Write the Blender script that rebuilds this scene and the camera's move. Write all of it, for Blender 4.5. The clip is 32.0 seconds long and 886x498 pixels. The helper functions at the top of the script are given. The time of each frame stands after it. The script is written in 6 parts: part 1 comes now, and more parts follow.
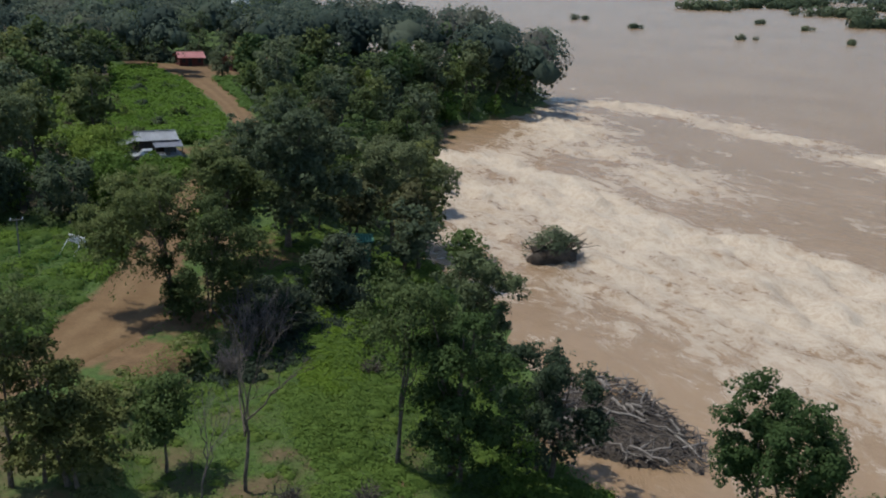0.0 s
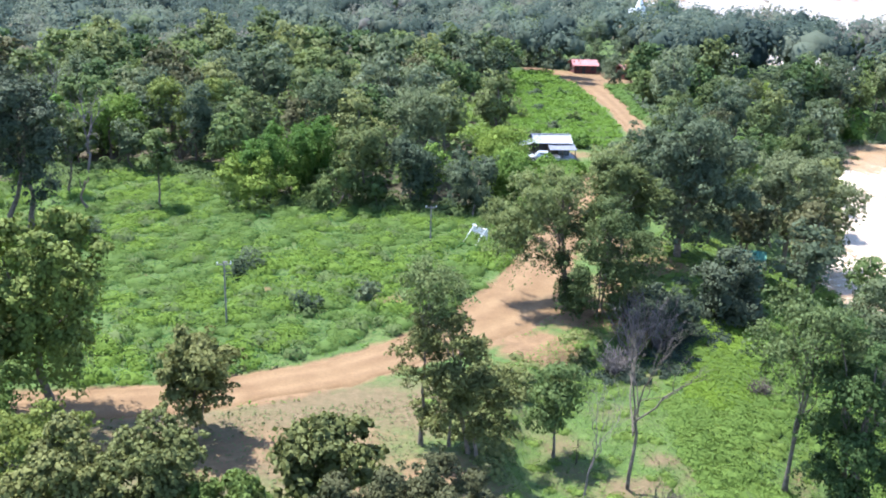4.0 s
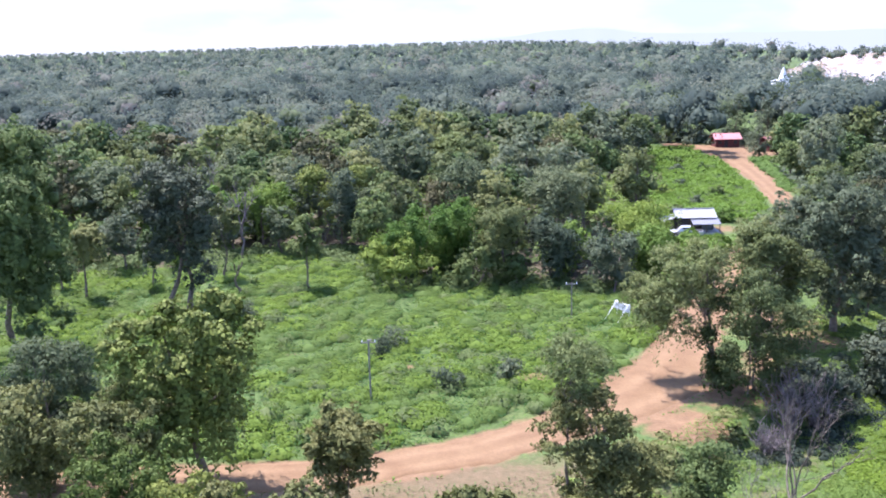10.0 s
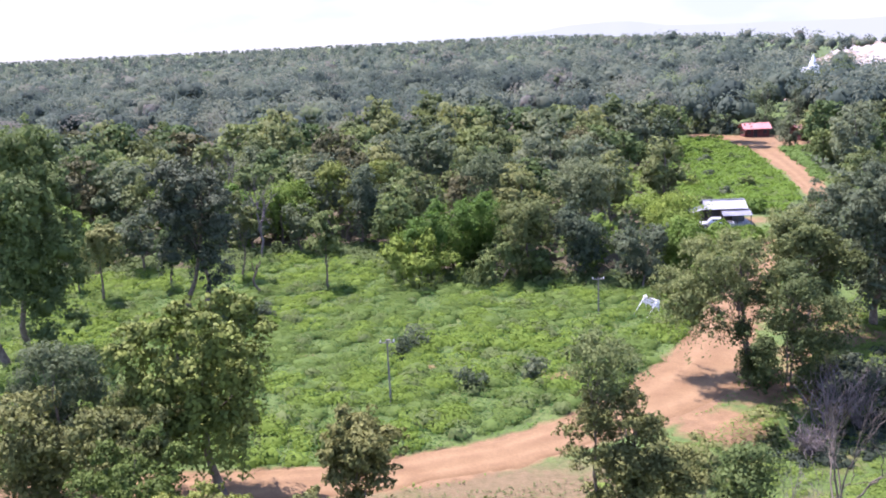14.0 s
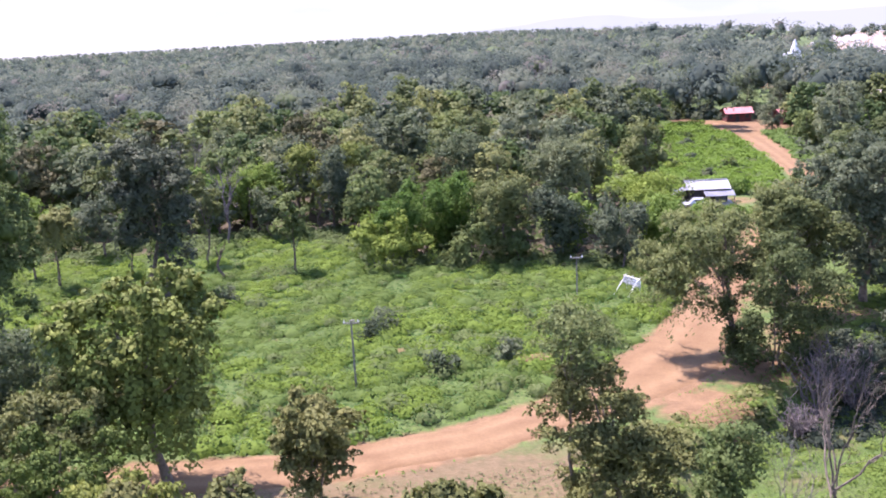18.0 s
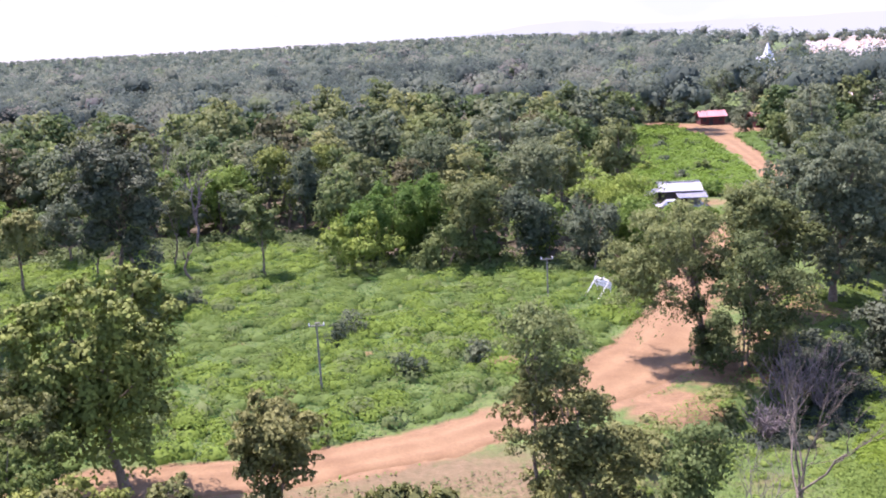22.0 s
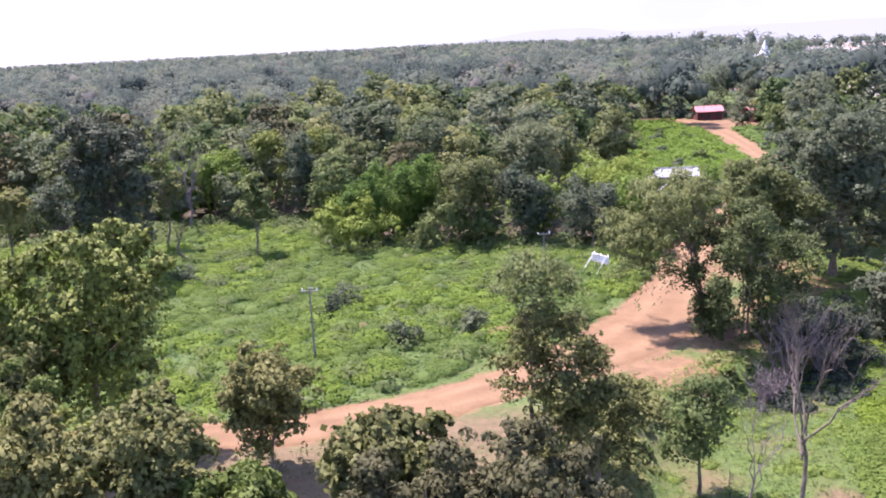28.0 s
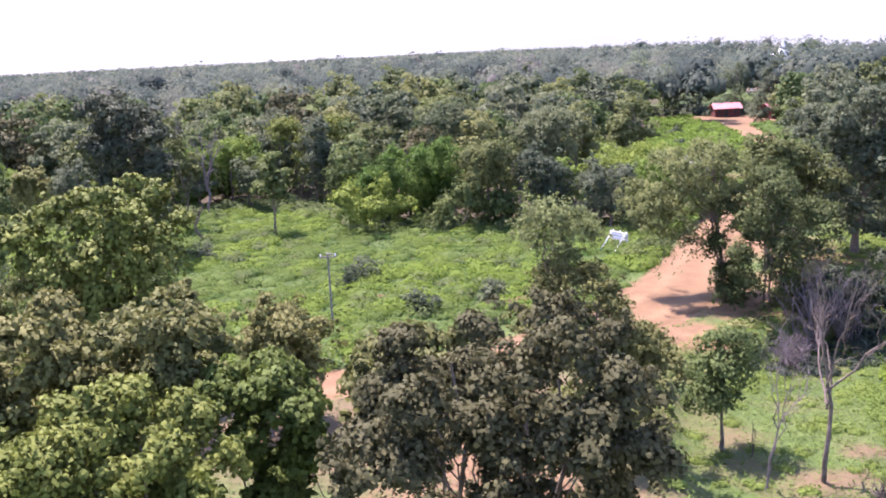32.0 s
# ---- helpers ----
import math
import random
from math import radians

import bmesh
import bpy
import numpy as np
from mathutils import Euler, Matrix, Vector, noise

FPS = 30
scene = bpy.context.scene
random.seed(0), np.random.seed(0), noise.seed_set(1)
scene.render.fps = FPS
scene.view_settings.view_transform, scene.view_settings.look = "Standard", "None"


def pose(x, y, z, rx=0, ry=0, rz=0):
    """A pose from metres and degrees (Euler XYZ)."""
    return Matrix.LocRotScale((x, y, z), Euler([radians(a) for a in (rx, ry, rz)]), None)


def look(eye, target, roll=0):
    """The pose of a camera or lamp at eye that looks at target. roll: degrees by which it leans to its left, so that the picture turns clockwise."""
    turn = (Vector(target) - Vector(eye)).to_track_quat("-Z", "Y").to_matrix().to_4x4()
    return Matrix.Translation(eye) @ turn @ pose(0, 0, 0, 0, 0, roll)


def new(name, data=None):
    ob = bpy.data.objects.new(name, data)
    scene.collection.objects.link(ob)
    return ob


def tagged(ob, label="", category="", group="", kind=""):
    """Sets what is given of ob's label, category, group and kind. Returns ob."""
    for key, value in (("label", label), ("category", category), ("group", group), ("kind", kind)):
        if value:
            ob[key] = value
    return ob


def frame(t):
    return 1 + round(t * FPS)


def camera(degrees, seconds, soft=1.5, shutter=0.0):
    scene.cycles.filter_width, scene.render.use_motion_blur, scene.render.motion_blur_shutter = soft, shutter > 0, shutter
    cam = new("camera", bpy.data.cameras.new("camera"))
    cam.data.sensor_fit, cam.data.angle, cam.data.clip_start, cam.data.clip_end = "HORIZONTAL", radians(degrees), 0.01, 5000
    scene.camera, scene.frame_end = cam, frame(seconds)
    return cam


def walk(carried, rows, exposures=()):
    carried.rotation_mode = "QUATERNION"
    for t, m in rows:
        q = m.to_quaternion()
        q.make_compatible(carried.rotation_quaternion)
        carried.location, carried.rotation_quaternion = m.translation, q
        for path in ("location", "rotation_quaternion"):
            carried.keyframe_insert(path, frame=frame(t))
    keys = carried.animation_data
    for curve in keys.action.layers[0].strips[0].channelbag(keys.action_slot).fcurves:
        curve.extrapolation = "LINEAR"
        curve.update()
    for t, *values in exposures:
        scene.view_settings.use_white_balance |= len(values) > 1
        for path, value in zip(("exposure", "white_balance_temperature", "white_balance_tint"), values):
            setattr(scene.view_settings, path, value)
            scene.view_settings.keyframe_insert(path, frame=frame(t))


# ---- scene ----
cam = camera(50.3, 32.0, soft=1.95)

# seconds, eye (m), yaw to the left, pitch, roll (degrees)
PATH = [
    (0, 2.54, -0.48, 30.97, -32.34, -17.25, 2.74),
    (0.5, 2.79, 0.11, 30.59, -31.14, -17.53, 2.52),
    (1, 2.71, 0.43, 30.39, -30.20, -17.60, 2.14),
    (1.5, 2.64, 1.38, 30.13, -26.69, -17.61, 2.05),
    (2, 2.37, 1.53, 29.96, -25.51, -17.44, 1.77),
    (2.5, 1.46, 1.83, 29.83, -18.11, -17.55, 2.07),
    (3, 0.70, 1.22, 30.05, -16.32, -17.49, 2.02),
    (3.5, -0.06, -0.05, 30.64, -10.55, -17.62, 2.01),
    (4, -0.40, -0.65, 30.82, -9.53, -17.53, 1.71),
    (4.5, -0.51, -1.06, 30.85, -5.72, -17.46, 1.33),
    (6.5, -1.65, -1.27, 30.56, -4.44, -17.18, 0.14),
    (7, -1.71, -1.38, 30.62, -3.92, -17.15, -0.14),
    (7.5, -1.66, -1.37, 30.69, -3.38, -17.22, -0.36),
    (8, -1.40, -1.44, 30.75, -2.75, -17.37, -0.66),
    (8.5, -1.11, -1.45, 30.81, -1.97, -16.58, -0.76),
    (9, -0.70, -1.64, 30.81, -1.08, -13.53, -1.12),
    (9.5, -0.47, -1.56, 30.69, -0.78, -12.54, -1.41),
    (10, -0.32, -1.17, 30.53, -0.66, -12.58, -1.62),
    (10.5, -0.25, -0.62, 30.40, -0.54, -12.79, -1.76),
    (11, -0.17, -0.28, 30.23, -0.52, -12.91, -1.84),
    (11.5, -0.06, -0.08, 30.06, -0.35, -12.76, -2.04),
    (12, -0.00, -0.00, 30.00, -0.00, -12.61, -2.14),
    (12.5, 0.01, 0.08, 29.94, 0.34, -12.57, -2.30),
    (13, 0.09, 0.38, 29.92, 0.66, -12.51, -2.49),
    (13.5, 0.17, 0.96, 29.81, 0.94, -12.51, -2.65),
    (14, 0.25, 1.79, 29.70, 1.01, -12.69, -2.84),
    (14.5, 0.34, 2.68, 29.58, 0.89, -12.88, -2.88),
    (16.5, 0.91, 4.94, 28.17, 1.34, -13.20, -3.17),
    (17, 1.05, 5.38, 27.63, 0.96, -13.04, -3.10),
    (17.5, 1.22, 5.64, 27.35, 0.58, -12.96, -3.11),
    (18, 1.39, 5.94, 26.98, 0.02, -13.00, -3.19),
    (18.5, 1.61, 6.20, 26.81, -0.16, -13.02, -3.15),
    (19, 1.72, 6.39, 26.71, -0.48, -13.18, -3.11),
    (19.5, 1.93, 6.49, 26.70, -0.23, -13.00, -3.21),
    (20, 2.05, 6.58, 26.71, -0.25, -12.98, -3.13),
    (20.5, 2.14, 6.65, 26.68, -0.68, -12.99, -3.15),
    (21, 2.27, 6.73, 26.66, -1.18, -12.89, -3.17),
    (21.5, 2.24, 6.81, 26.61, -1.85, -12.93, -3.05),
    (22, 2.29, 6.79, 26.42, -1.32, -12.77, -3.12),
    (22.5, 2.28, 6.91, 26.11, -1.82, -12.74, -3.09),
    (23, 2.20, 7.12, 25.87, -2.03, -12.88, -3.10),
    (23.5, 2.18, 7.22, 25.58, -1.32, -12.86, -3.07),
    (24, 2.14, 7.23, 25.20, -0.82, -12.63, -3.06),
    (24.5, 2.13, 7.31, 24.78, -0.50, -12.47, -3.08),
    (25, 2.21, 7.36, 24.40, -0.95, -12.50, -3.04),
    (25.5, 2.31, 7.46, 23.94, -1.58, -12.66, -2.98),
    (27.5, 2.25, 7.25, 23.16, -1.80, -12.50, -2.96),
    (28, 2.20, 7.17, 23.07, -1.57, -12.34, -2.94),
    (28.5, 2.20, 7.08, 22.94, -1.35, -12.14, -2.88),
    (29, 2.16, 6.98, 22.78, -1.12, -11.97, -2.88),
    (29.5, 2.08, 6.91, 22.40, -0.97, -11.79, -2.87),
    (30, 1.99, 6.90, 21.92, -0.99, -11.70, -2.80),
    (30.5, 1.93, 6.89, 21.42, -0.99, -11.60, -2.85),
    (31, 1.87, 6.90, 20.87, -0.90, -11.75, -2.85),
    (31.5, 1.83, 6.81, 20.41, -0.69, -11.81, -2.84),
    (32, 1.76, 6.82, 19.94, -0.67, -11.77, -2.86),
]


def aimed(x, y, z, yaw, pitch, roll):
    a, b = radians(yaw), radians(pitch)
    ahead = Vector((-math.sin(a) * math.cos(b), math.cos(a) * math.cos(b), math.sin(b)))
    return look((x, y, z), Vector((x, y, z)) + ahead * 10, roll)


walk(cam, [(row[0], aimed(*row[1:])) for row in PATH],
     exposures=[(0, -0.05, 6400, 8), (0.8, 0.54, 6250, 7), (2, 1.25, 6150, 8), (3, 1.73, 6000, 9), (4.5, 2.06, 5950, 16), (7, 2.1, 6050, 27), (9, 2.24, 5850, 29), (10, 1.98, 5950, 30), (16, 1.95, 6350, 38), (25, 1.97, 6450, 42), (28, 1.97, 6450, 43), (32, 2.09, 6450, 45)])

# ---- light ----
SUN_EL, SUN_AZ = 64.0, -38.0          # degrees; azimuth clockwise from +y
world = bpy.data.worlds.new("sky")
scene.world = world
world.use_nodes = True
wn = world.node_tree
sky = wn.nodes.new("ShaderNodeTexSky")
sky.sky_type = 'NISHITA'
sky.sun_disc = False
sky.sun_elevation, sky.sun_rotation = radians(SUN_EL), radians(SUN_AZ)
sky.air_density, sky.dust_density, sky.ozone_density = 1.0, 0.4, 1.0
wn.nodes["Background"].inputs[1].default_value = 0.15
wn.links.new(sky.outputs[0], wn.nodes["Background"].inputs[0])
lamp = bpy.data.lights.new("sun", 'SUN')
lamp.energy, lamp.angle, lamp.color = 4.2, radians(0.6), (1.0, 0.96, 0.88)
e, a = radians(SUN_EL), radians(SUN_AZ)
to_sun = Vector((math.sin(a) * math.cos(e), math.cos(a) * math.cos(e), math.sin(e)))
sun_ob = new("sun", lamp)
sun_ob.matrix_world = look(to_sun * 100, (0, 0, 0))

# ---- materials ----


class Mat:
    """A node material with a few short helpers."""

    def __init__(self, name, rough=0.9, metal=0.0):
        self.m = bpy.data.materials.new(name)
        self.m.use_nodes = True
        self.t = self.m.node_tree
        self.b = self.t.nodes["Principled BSDF"]
        self.b.inputs["Roughness"].default_value = rough
        self.b.inputs["Metallic"].default_value = metal
        self.b.inputs["Specular IOR Level"].default_value = 0.25

    def node(self, kind, **kw):
        n = self.t.nodes.new(kind)
        for k, v in kw.items():
            n.inputs[k].default_value = v
        return n

    def link(self, a, b):
        self.t.links.new(a, b)

    def noise(self, scale, detail=4.0, rough=0.6, space="Object", distortion=0.0):
        c = self.t.nodes.new("ShaderNodeTexCoord")
        n = self.node("ShaderNodeTexNoise", Scale=scale, Detail=detail, Roughness=rough, Distortion=distortion)
        self.link(c.outputs[space], n.inputs["Vector"])
        return n.outputs["Fac"]

    def ramp(self, fac, stops):
        r = self.t.nodes.new("ShaderNodeValToRGB")
        while len(r.color_ramp.elements) < len(stops):
            r.color_ramp.elements.new(0.5)
        for el, (p, c) in zip(r.color_ramp.elements, stops):
            el.position, el.color = p, (*c, 1)
        self.link(fac, r.inputs[0])
        return r.outputs[0]

    def mix(self, fac, a, b, blend='MIX'):
        n = self.t.nodes.new("ShaderNodeMix")
        n.data_type, n.blend_type = 'RGBA', blend
        for v, s in ((fac, n.inputs[0]), (a, n.inputs[6]), (b, n.inputs[7])):
            if isinstance(v, (int, float)):
                s.default_value = v
            elif isinstance(v, tuple):
                s.default_value = (*v, 1)
            else:
                self.link(v, s)
        return n.outputs[2]

    def colour(self, c):
        if isinstance(c, tuple):
            self.b.inputs["Base Color"].default_value = (*c, 1)
        else:
            self.link(c, self.b.inputs["Base Color"])

    def bump(self, fac, strength=0.4, distance=0.05):
        n = self.node("ShaderNodeBump", Strength=strength, Distance=distance)
        self.link(fac, n.inputs["Height"])
        self.link(n.outputs[0], self.b.inputs["Normal"])


def leaf_material(name, dark, light, shine=0.12, clear=0.38):
    """Leaves: each differs a little, each tree differs a little, thin enough to let light through."""
    k = Mat(name, rough=0.7)
    geo = k.t.nodes.new("ShaderNodeNewGeometry")
    info = k.t.nodes.new("ShaderNodeObjectInfo")
    soft = k.t.nodes.new("ShaderNodeMapRange")
    soft.inputs["To Min"].default_value, soft.inputs["To Max"].default_value = 0.25, 0.75
    k.link(geo.outputs["Random Per Island"], soft.inputs["Value"])
    at = k.t.nodes.new("ShaderNodeAttribute")
    at.attribute_name = "tone"
    mean = k.t.nodes.new("ShaderNodeMath")
    mean.operation = 'MULTIPLY_ADD'
    k.link(soft.outputs[0], mean.inputs[0])
    mean.inputs[1].default_value = 0.4
    part_of = k.t.nodes.new("ShaderNodeMath")
    part_of.operation = 'MULTIPLY'
    k.link(at.outputs["Fac"], part_of.inputs[0])
    part_of.inputs[1].default_value = 0.6
    grain = k.ramp(k.noise(5.0, 3, 0.7), [(0.32, (0.0,) * 3), (0.68, (1.0,) * 3)])
    blend = k.mix(0.22, part_of.outputs[0], grain)
    k.link(blend, mean.inputs[2])
    base = k.mix(mean.outputs[0], dark, light)
    hsv = k.node("ShaderNodeHueSaturation")
    for out, key, lo, hi in ((info.outputs["Random"], "Hue", 0.475, 0.525), (info.outputs["Random"], "Value", 1.3, 0.68)):
        r = k.t.nodes.new("ShaderNodeMapRange")
        r.inputs["To Min"].default_value, r.inputs["To Max"].default_value = lo, hi
        k.link(out, r.inputs["Value"])
        k.link(r.outputs[0], hsv.inputs[key])
    k.link(base, hsv.inputs["Color"])
    k.colour(hsv.outputs[0])
    k.b.inputs["Specular IOR Level"].default_value = shine
    thin = k.t.nodes.new("ShaderNodeBsdfTranslucent")
    k.link(hsv.outputs[0], thin.inputs["Color"])
    both = k.node("ShaderNodeMixShader", Fac=clear)
    k.link(k.b.outputs[0], both.inputs[1])
    k.link(thin.outputs[0], both.inputs[2])
    k.link(both.outputs[0], k.t.nodes["Material Output"].inputs["Surface"])
    return k.m


def plain(name, stops, scale, rough=0.85, metal=0.0, bump=0.3, dist=0.03, fine=0.0):
    k = Mat(name, rough, metal)
    n = k.noise(scale, 6)
    col = k.ramp(n, stops)
    if fine:
        col = k.mix(0.35, col, k.ramp(k.noise(fine, 3), [(0.3, (0.25,) * 3), (0.7, (0.75,) * 3)]), 'OVERLAY')
    k.colour(col)
    if bump:
        k.bump(k.noise(fine or scale * 5, 4), bump, dist)
    return k.m


LEAF = {
    "mid": leaf_material("leaf_mid_green", (0.053, 0.084, 0.027), (0.120, 0.168, 0.056)),
    "dark": leaf_material("leaf_dark_green", (0.045, 0.066, 0.038), (0.110, 0.140, 0.080)),
    "olive": leaf_material("leaf_olive", (0.070, 0.092, 0.032), (0.136, 0.164, 0.060)),
    "bronze": leaf_material("leaf_bronze_olive", (0.048, 0.062, 0.019), (0.116, 0.134, 0.045), 0.14, 0.26),
    "pale": leaf_material("leaf_pale_olive", (0.068, 0.096, 0.034), (0.146, 0.184, 0.070), 0.12, 0.42),
    # darker leaf for growth lying in shade; the shade sits in its colour
    "deep": leaf_material("leaf_shade_green", (0.023, 0.036, 0.023), (0.059, 0.078, 0.046), 0.12, 0.2),
    "grey": leaf_material("leaf_grey_olive", (0.062, 0.085, 0.041), (0.124, 0.155, 0.076)),
    "fresh": leaf_material("leaf_fresh_green", (0.056, 0.106, 0.018), (0.128, 0.206, 0.040)),
    "leafy": leaf_material("leaf_yellow_green", (0.058, 0.088, 0.017), (0.136, 0.172, 0.040), 0.12, 0.28),
    "vine": leaf_material("leaf_vine_green", (0.036, 0.052, 0.010), (0.205, 0.236, 0.048), 0.15, 0.12),
    "brown": leaf_material("leaf_dry_brown", (0.040, 0.043, 0.019), (0.090, 0.093, 0.043), 0.1, 0.22),
    "weed": leaf_material("leaf_weed", (0.041, 0.088, 0.020), (0.082, 0.152, 0.038), 0.08, 0.4),
    "lush": leaf_material("leaf_lush_weed", (0.056, 0.114, 0.016), (0.108, 0.190, 0.034), 0.08, 0.4),
    "lime": leaf_material("leaf_lime_grass", (0.080, 0.140, 0.018), (0.150, 0.236, 0.034), 0.08, 0.45),
    "grass": leaf_material("leaf_grass", (0.055, 0.104, 0.021), (0.112, 0.188, 0.043), 0.08, 0.4),
}


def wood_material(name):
    """Leaves of far woods: each tree has its own tone, from dark to dull olive and dry, blued to paint in haze."""
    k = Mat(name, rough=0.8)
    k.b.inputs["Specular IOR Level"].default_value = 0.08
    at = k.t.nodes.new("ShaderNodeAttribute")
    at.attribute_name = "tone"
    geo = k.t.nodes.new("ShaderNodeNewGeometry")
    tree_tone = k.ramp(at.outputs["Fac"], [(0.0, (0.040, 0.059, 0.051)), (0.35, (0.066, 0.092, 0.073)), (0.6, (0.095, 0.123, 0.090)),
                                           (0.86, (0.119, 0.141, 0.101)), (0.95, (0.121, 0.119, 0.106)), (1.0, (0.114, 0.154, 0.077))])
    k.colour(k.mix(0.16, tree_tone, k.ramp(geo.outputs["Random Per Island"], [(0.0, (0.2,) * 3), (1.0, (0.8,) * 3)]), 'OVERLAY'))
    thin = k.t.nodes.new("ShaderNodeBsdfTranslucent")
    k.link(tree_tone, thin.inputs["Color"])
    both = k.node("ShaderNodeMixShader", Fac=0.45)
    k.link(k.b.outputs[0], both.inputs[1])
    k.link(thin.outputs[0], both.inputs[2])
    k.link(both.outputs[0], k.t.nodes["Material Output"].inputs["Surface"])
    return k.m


HAZED_WOODLAND = wood_material("leaf_woodland_haze_tint")
BARK = plain("bark_grey_brown", [(0.3, (0.055, 0.043, 0.034)), (0.7, (0.16, 0.135, 0.11))], 3.0, fine=14.0)
TWIG = plain("bark_dry_twig", [(0.3, (0.075, 0.062, 0.060)), (0.7, (0.175, 0.150, 0.146))], 3.0, fine=14.0)
TIN = plain("weathered_tin", [(0.35, (0.115, 0.128, 0.150)), (0.7, (0.185, 0.200, 0.228))], 0.8, rough=0.55, metal=0.3, bump=0.1)
TIN_BLUE = plain("grey_blue_tin", [(0.35, (0.085, 0.095, 0.125)), (0.7, (0.13, 0.14, 0.17))], 0.8, rough=0.5, metal=0.2, bump=0.1)
DARK_WOOD = plain("dark_stained_board", [(0.3, (0.030, 0.026, 0.024)), (0.7, (0.075, 0.062, 0.055))], 2.0, fine=12.0)
RED = plain("red_roof_sheet", [(0.3, (0.25, 0.075, 0.080)), (0.7, (0.34, 0.12, 0.125))], 0.7, rough=0.5, bump=0.1)
RED_WALL = plain("dark_red_board", [(0.3, (0.085, 0.030, 0.028)), (0.7, (0.14, 0.050, 0.045))], 1.5)
GREEN_SHEET = plain("green_sheet", [(0.3, (0.035, 0.13, 0.09)), (0.7, (0.06, 0.19, 0.135))], 0.8, rough=0.5, bump=0.1)
WOOD = plain("weathered_wood", [(0.3, (0.10, 0.08, 0.065)), (0.7, (0.24, 0.20, 0.165))], 2.0, fine=18.0)
DRIFT = plain("driftwood", [(0.3, (0.10, 0.085, 0.075)), (0.55, (0.20, 0.175, 0.155)), (0.8, (0.22, 0.195, 0.18))], 0.9, fine=9.0)
DRIFT_DARK = plain("wet_driftwood", [(0.3, (0.060, 0.050, 0.042)), (0.6, (0.10, 0.084, 0.074)), (0.8, (0.21, 0.185, 0.17))], 1.1, bump=0.5, fine=14)
SILT = plain("silt_and_twigs", [(0.3, (0.040, 0.032, 0.026)), (0.55, (0.085, 0.068, 0.054)), (0.75, (0.15, 0.12, 0.095))], 1.6, bump=1.0, dist=0.2, fine=9)
WHITE = plain("white_paint", [(0.3, (0.55, 0.56, 0.57)), (0.7, (0.68, 0.68, 0.68))], 1.2, rough=0.6, bump=0.05)
CONCRETE = plain("grey_concrete", [(0.3, (0.22, 0.22, 0.21)), (0.7, (0.38, 0.37, 0.36))], 2.0, fine=20.0)
GLASS_DARK = plain("dark_opening", [(0.3, (0.02, 0.02, 0.022)), (0.7, (0.045, 0.045, 0.05))], 2.0, rough=0.3, bump=0.0)
CAR_PAINT = plain("silver_paint", [(0.3, (0.42, 0.43, 0.45)), (0.7, (0.50, 0.51, 0.53))], 1.0, rough=0.3, metal=0.6, bump=0.0)
RUBBER = plain("black_rubber", [(0.3, (0.015,) * 3), (0.7, (0.03,) * 3)], 4.0, rough=0.8, bump=0.0)


def soil_material():
    k = Mat("laterite_road", 0.95)
    broad = k.ramp(k.noise(0.12, 5), [(0.3, (0.117, 0.064, 0.029)), (0.7, (0.149, 0.090, 0.043))])
    tracks = k.noise(0.5, 6, 0.65)
    col = k.mix(0.5, broad, k.ramp(tracks, [(0.3, (0.086, 0.049, 0.022)), (0.7, (0.169, 0.114, 0.059))]))
    at = k.t.nodes.new("ShaderNodeAttribute")
    at.attribute_name = "track"
    worn = k.t.nodes.new("ShaderNodeMath")
    worn.operation = 'MULTIPLY'
    k.link(at.outputs["Fac"], worn.inputs[0])
    k.link(k.ramp(k.noise(0.35, 5), [(0.3, (0.1,) * 3), (0.65, (0.75,) * 3)]), worn.inputs[1])
    col = k.mix(worn.outputs[0], col, (0.189, 0.123, 0.064))
    k.colour(k.mix(0.3, col, k.ramp(k.noise(6.0, 4), [(0.3, (0.3,) * 3), (0.7, (0.7,) * 3)]), 'OVERLAY'))
    k.bump(k.noise(4.0, 6), 0.5, 0.04)
    return k.m


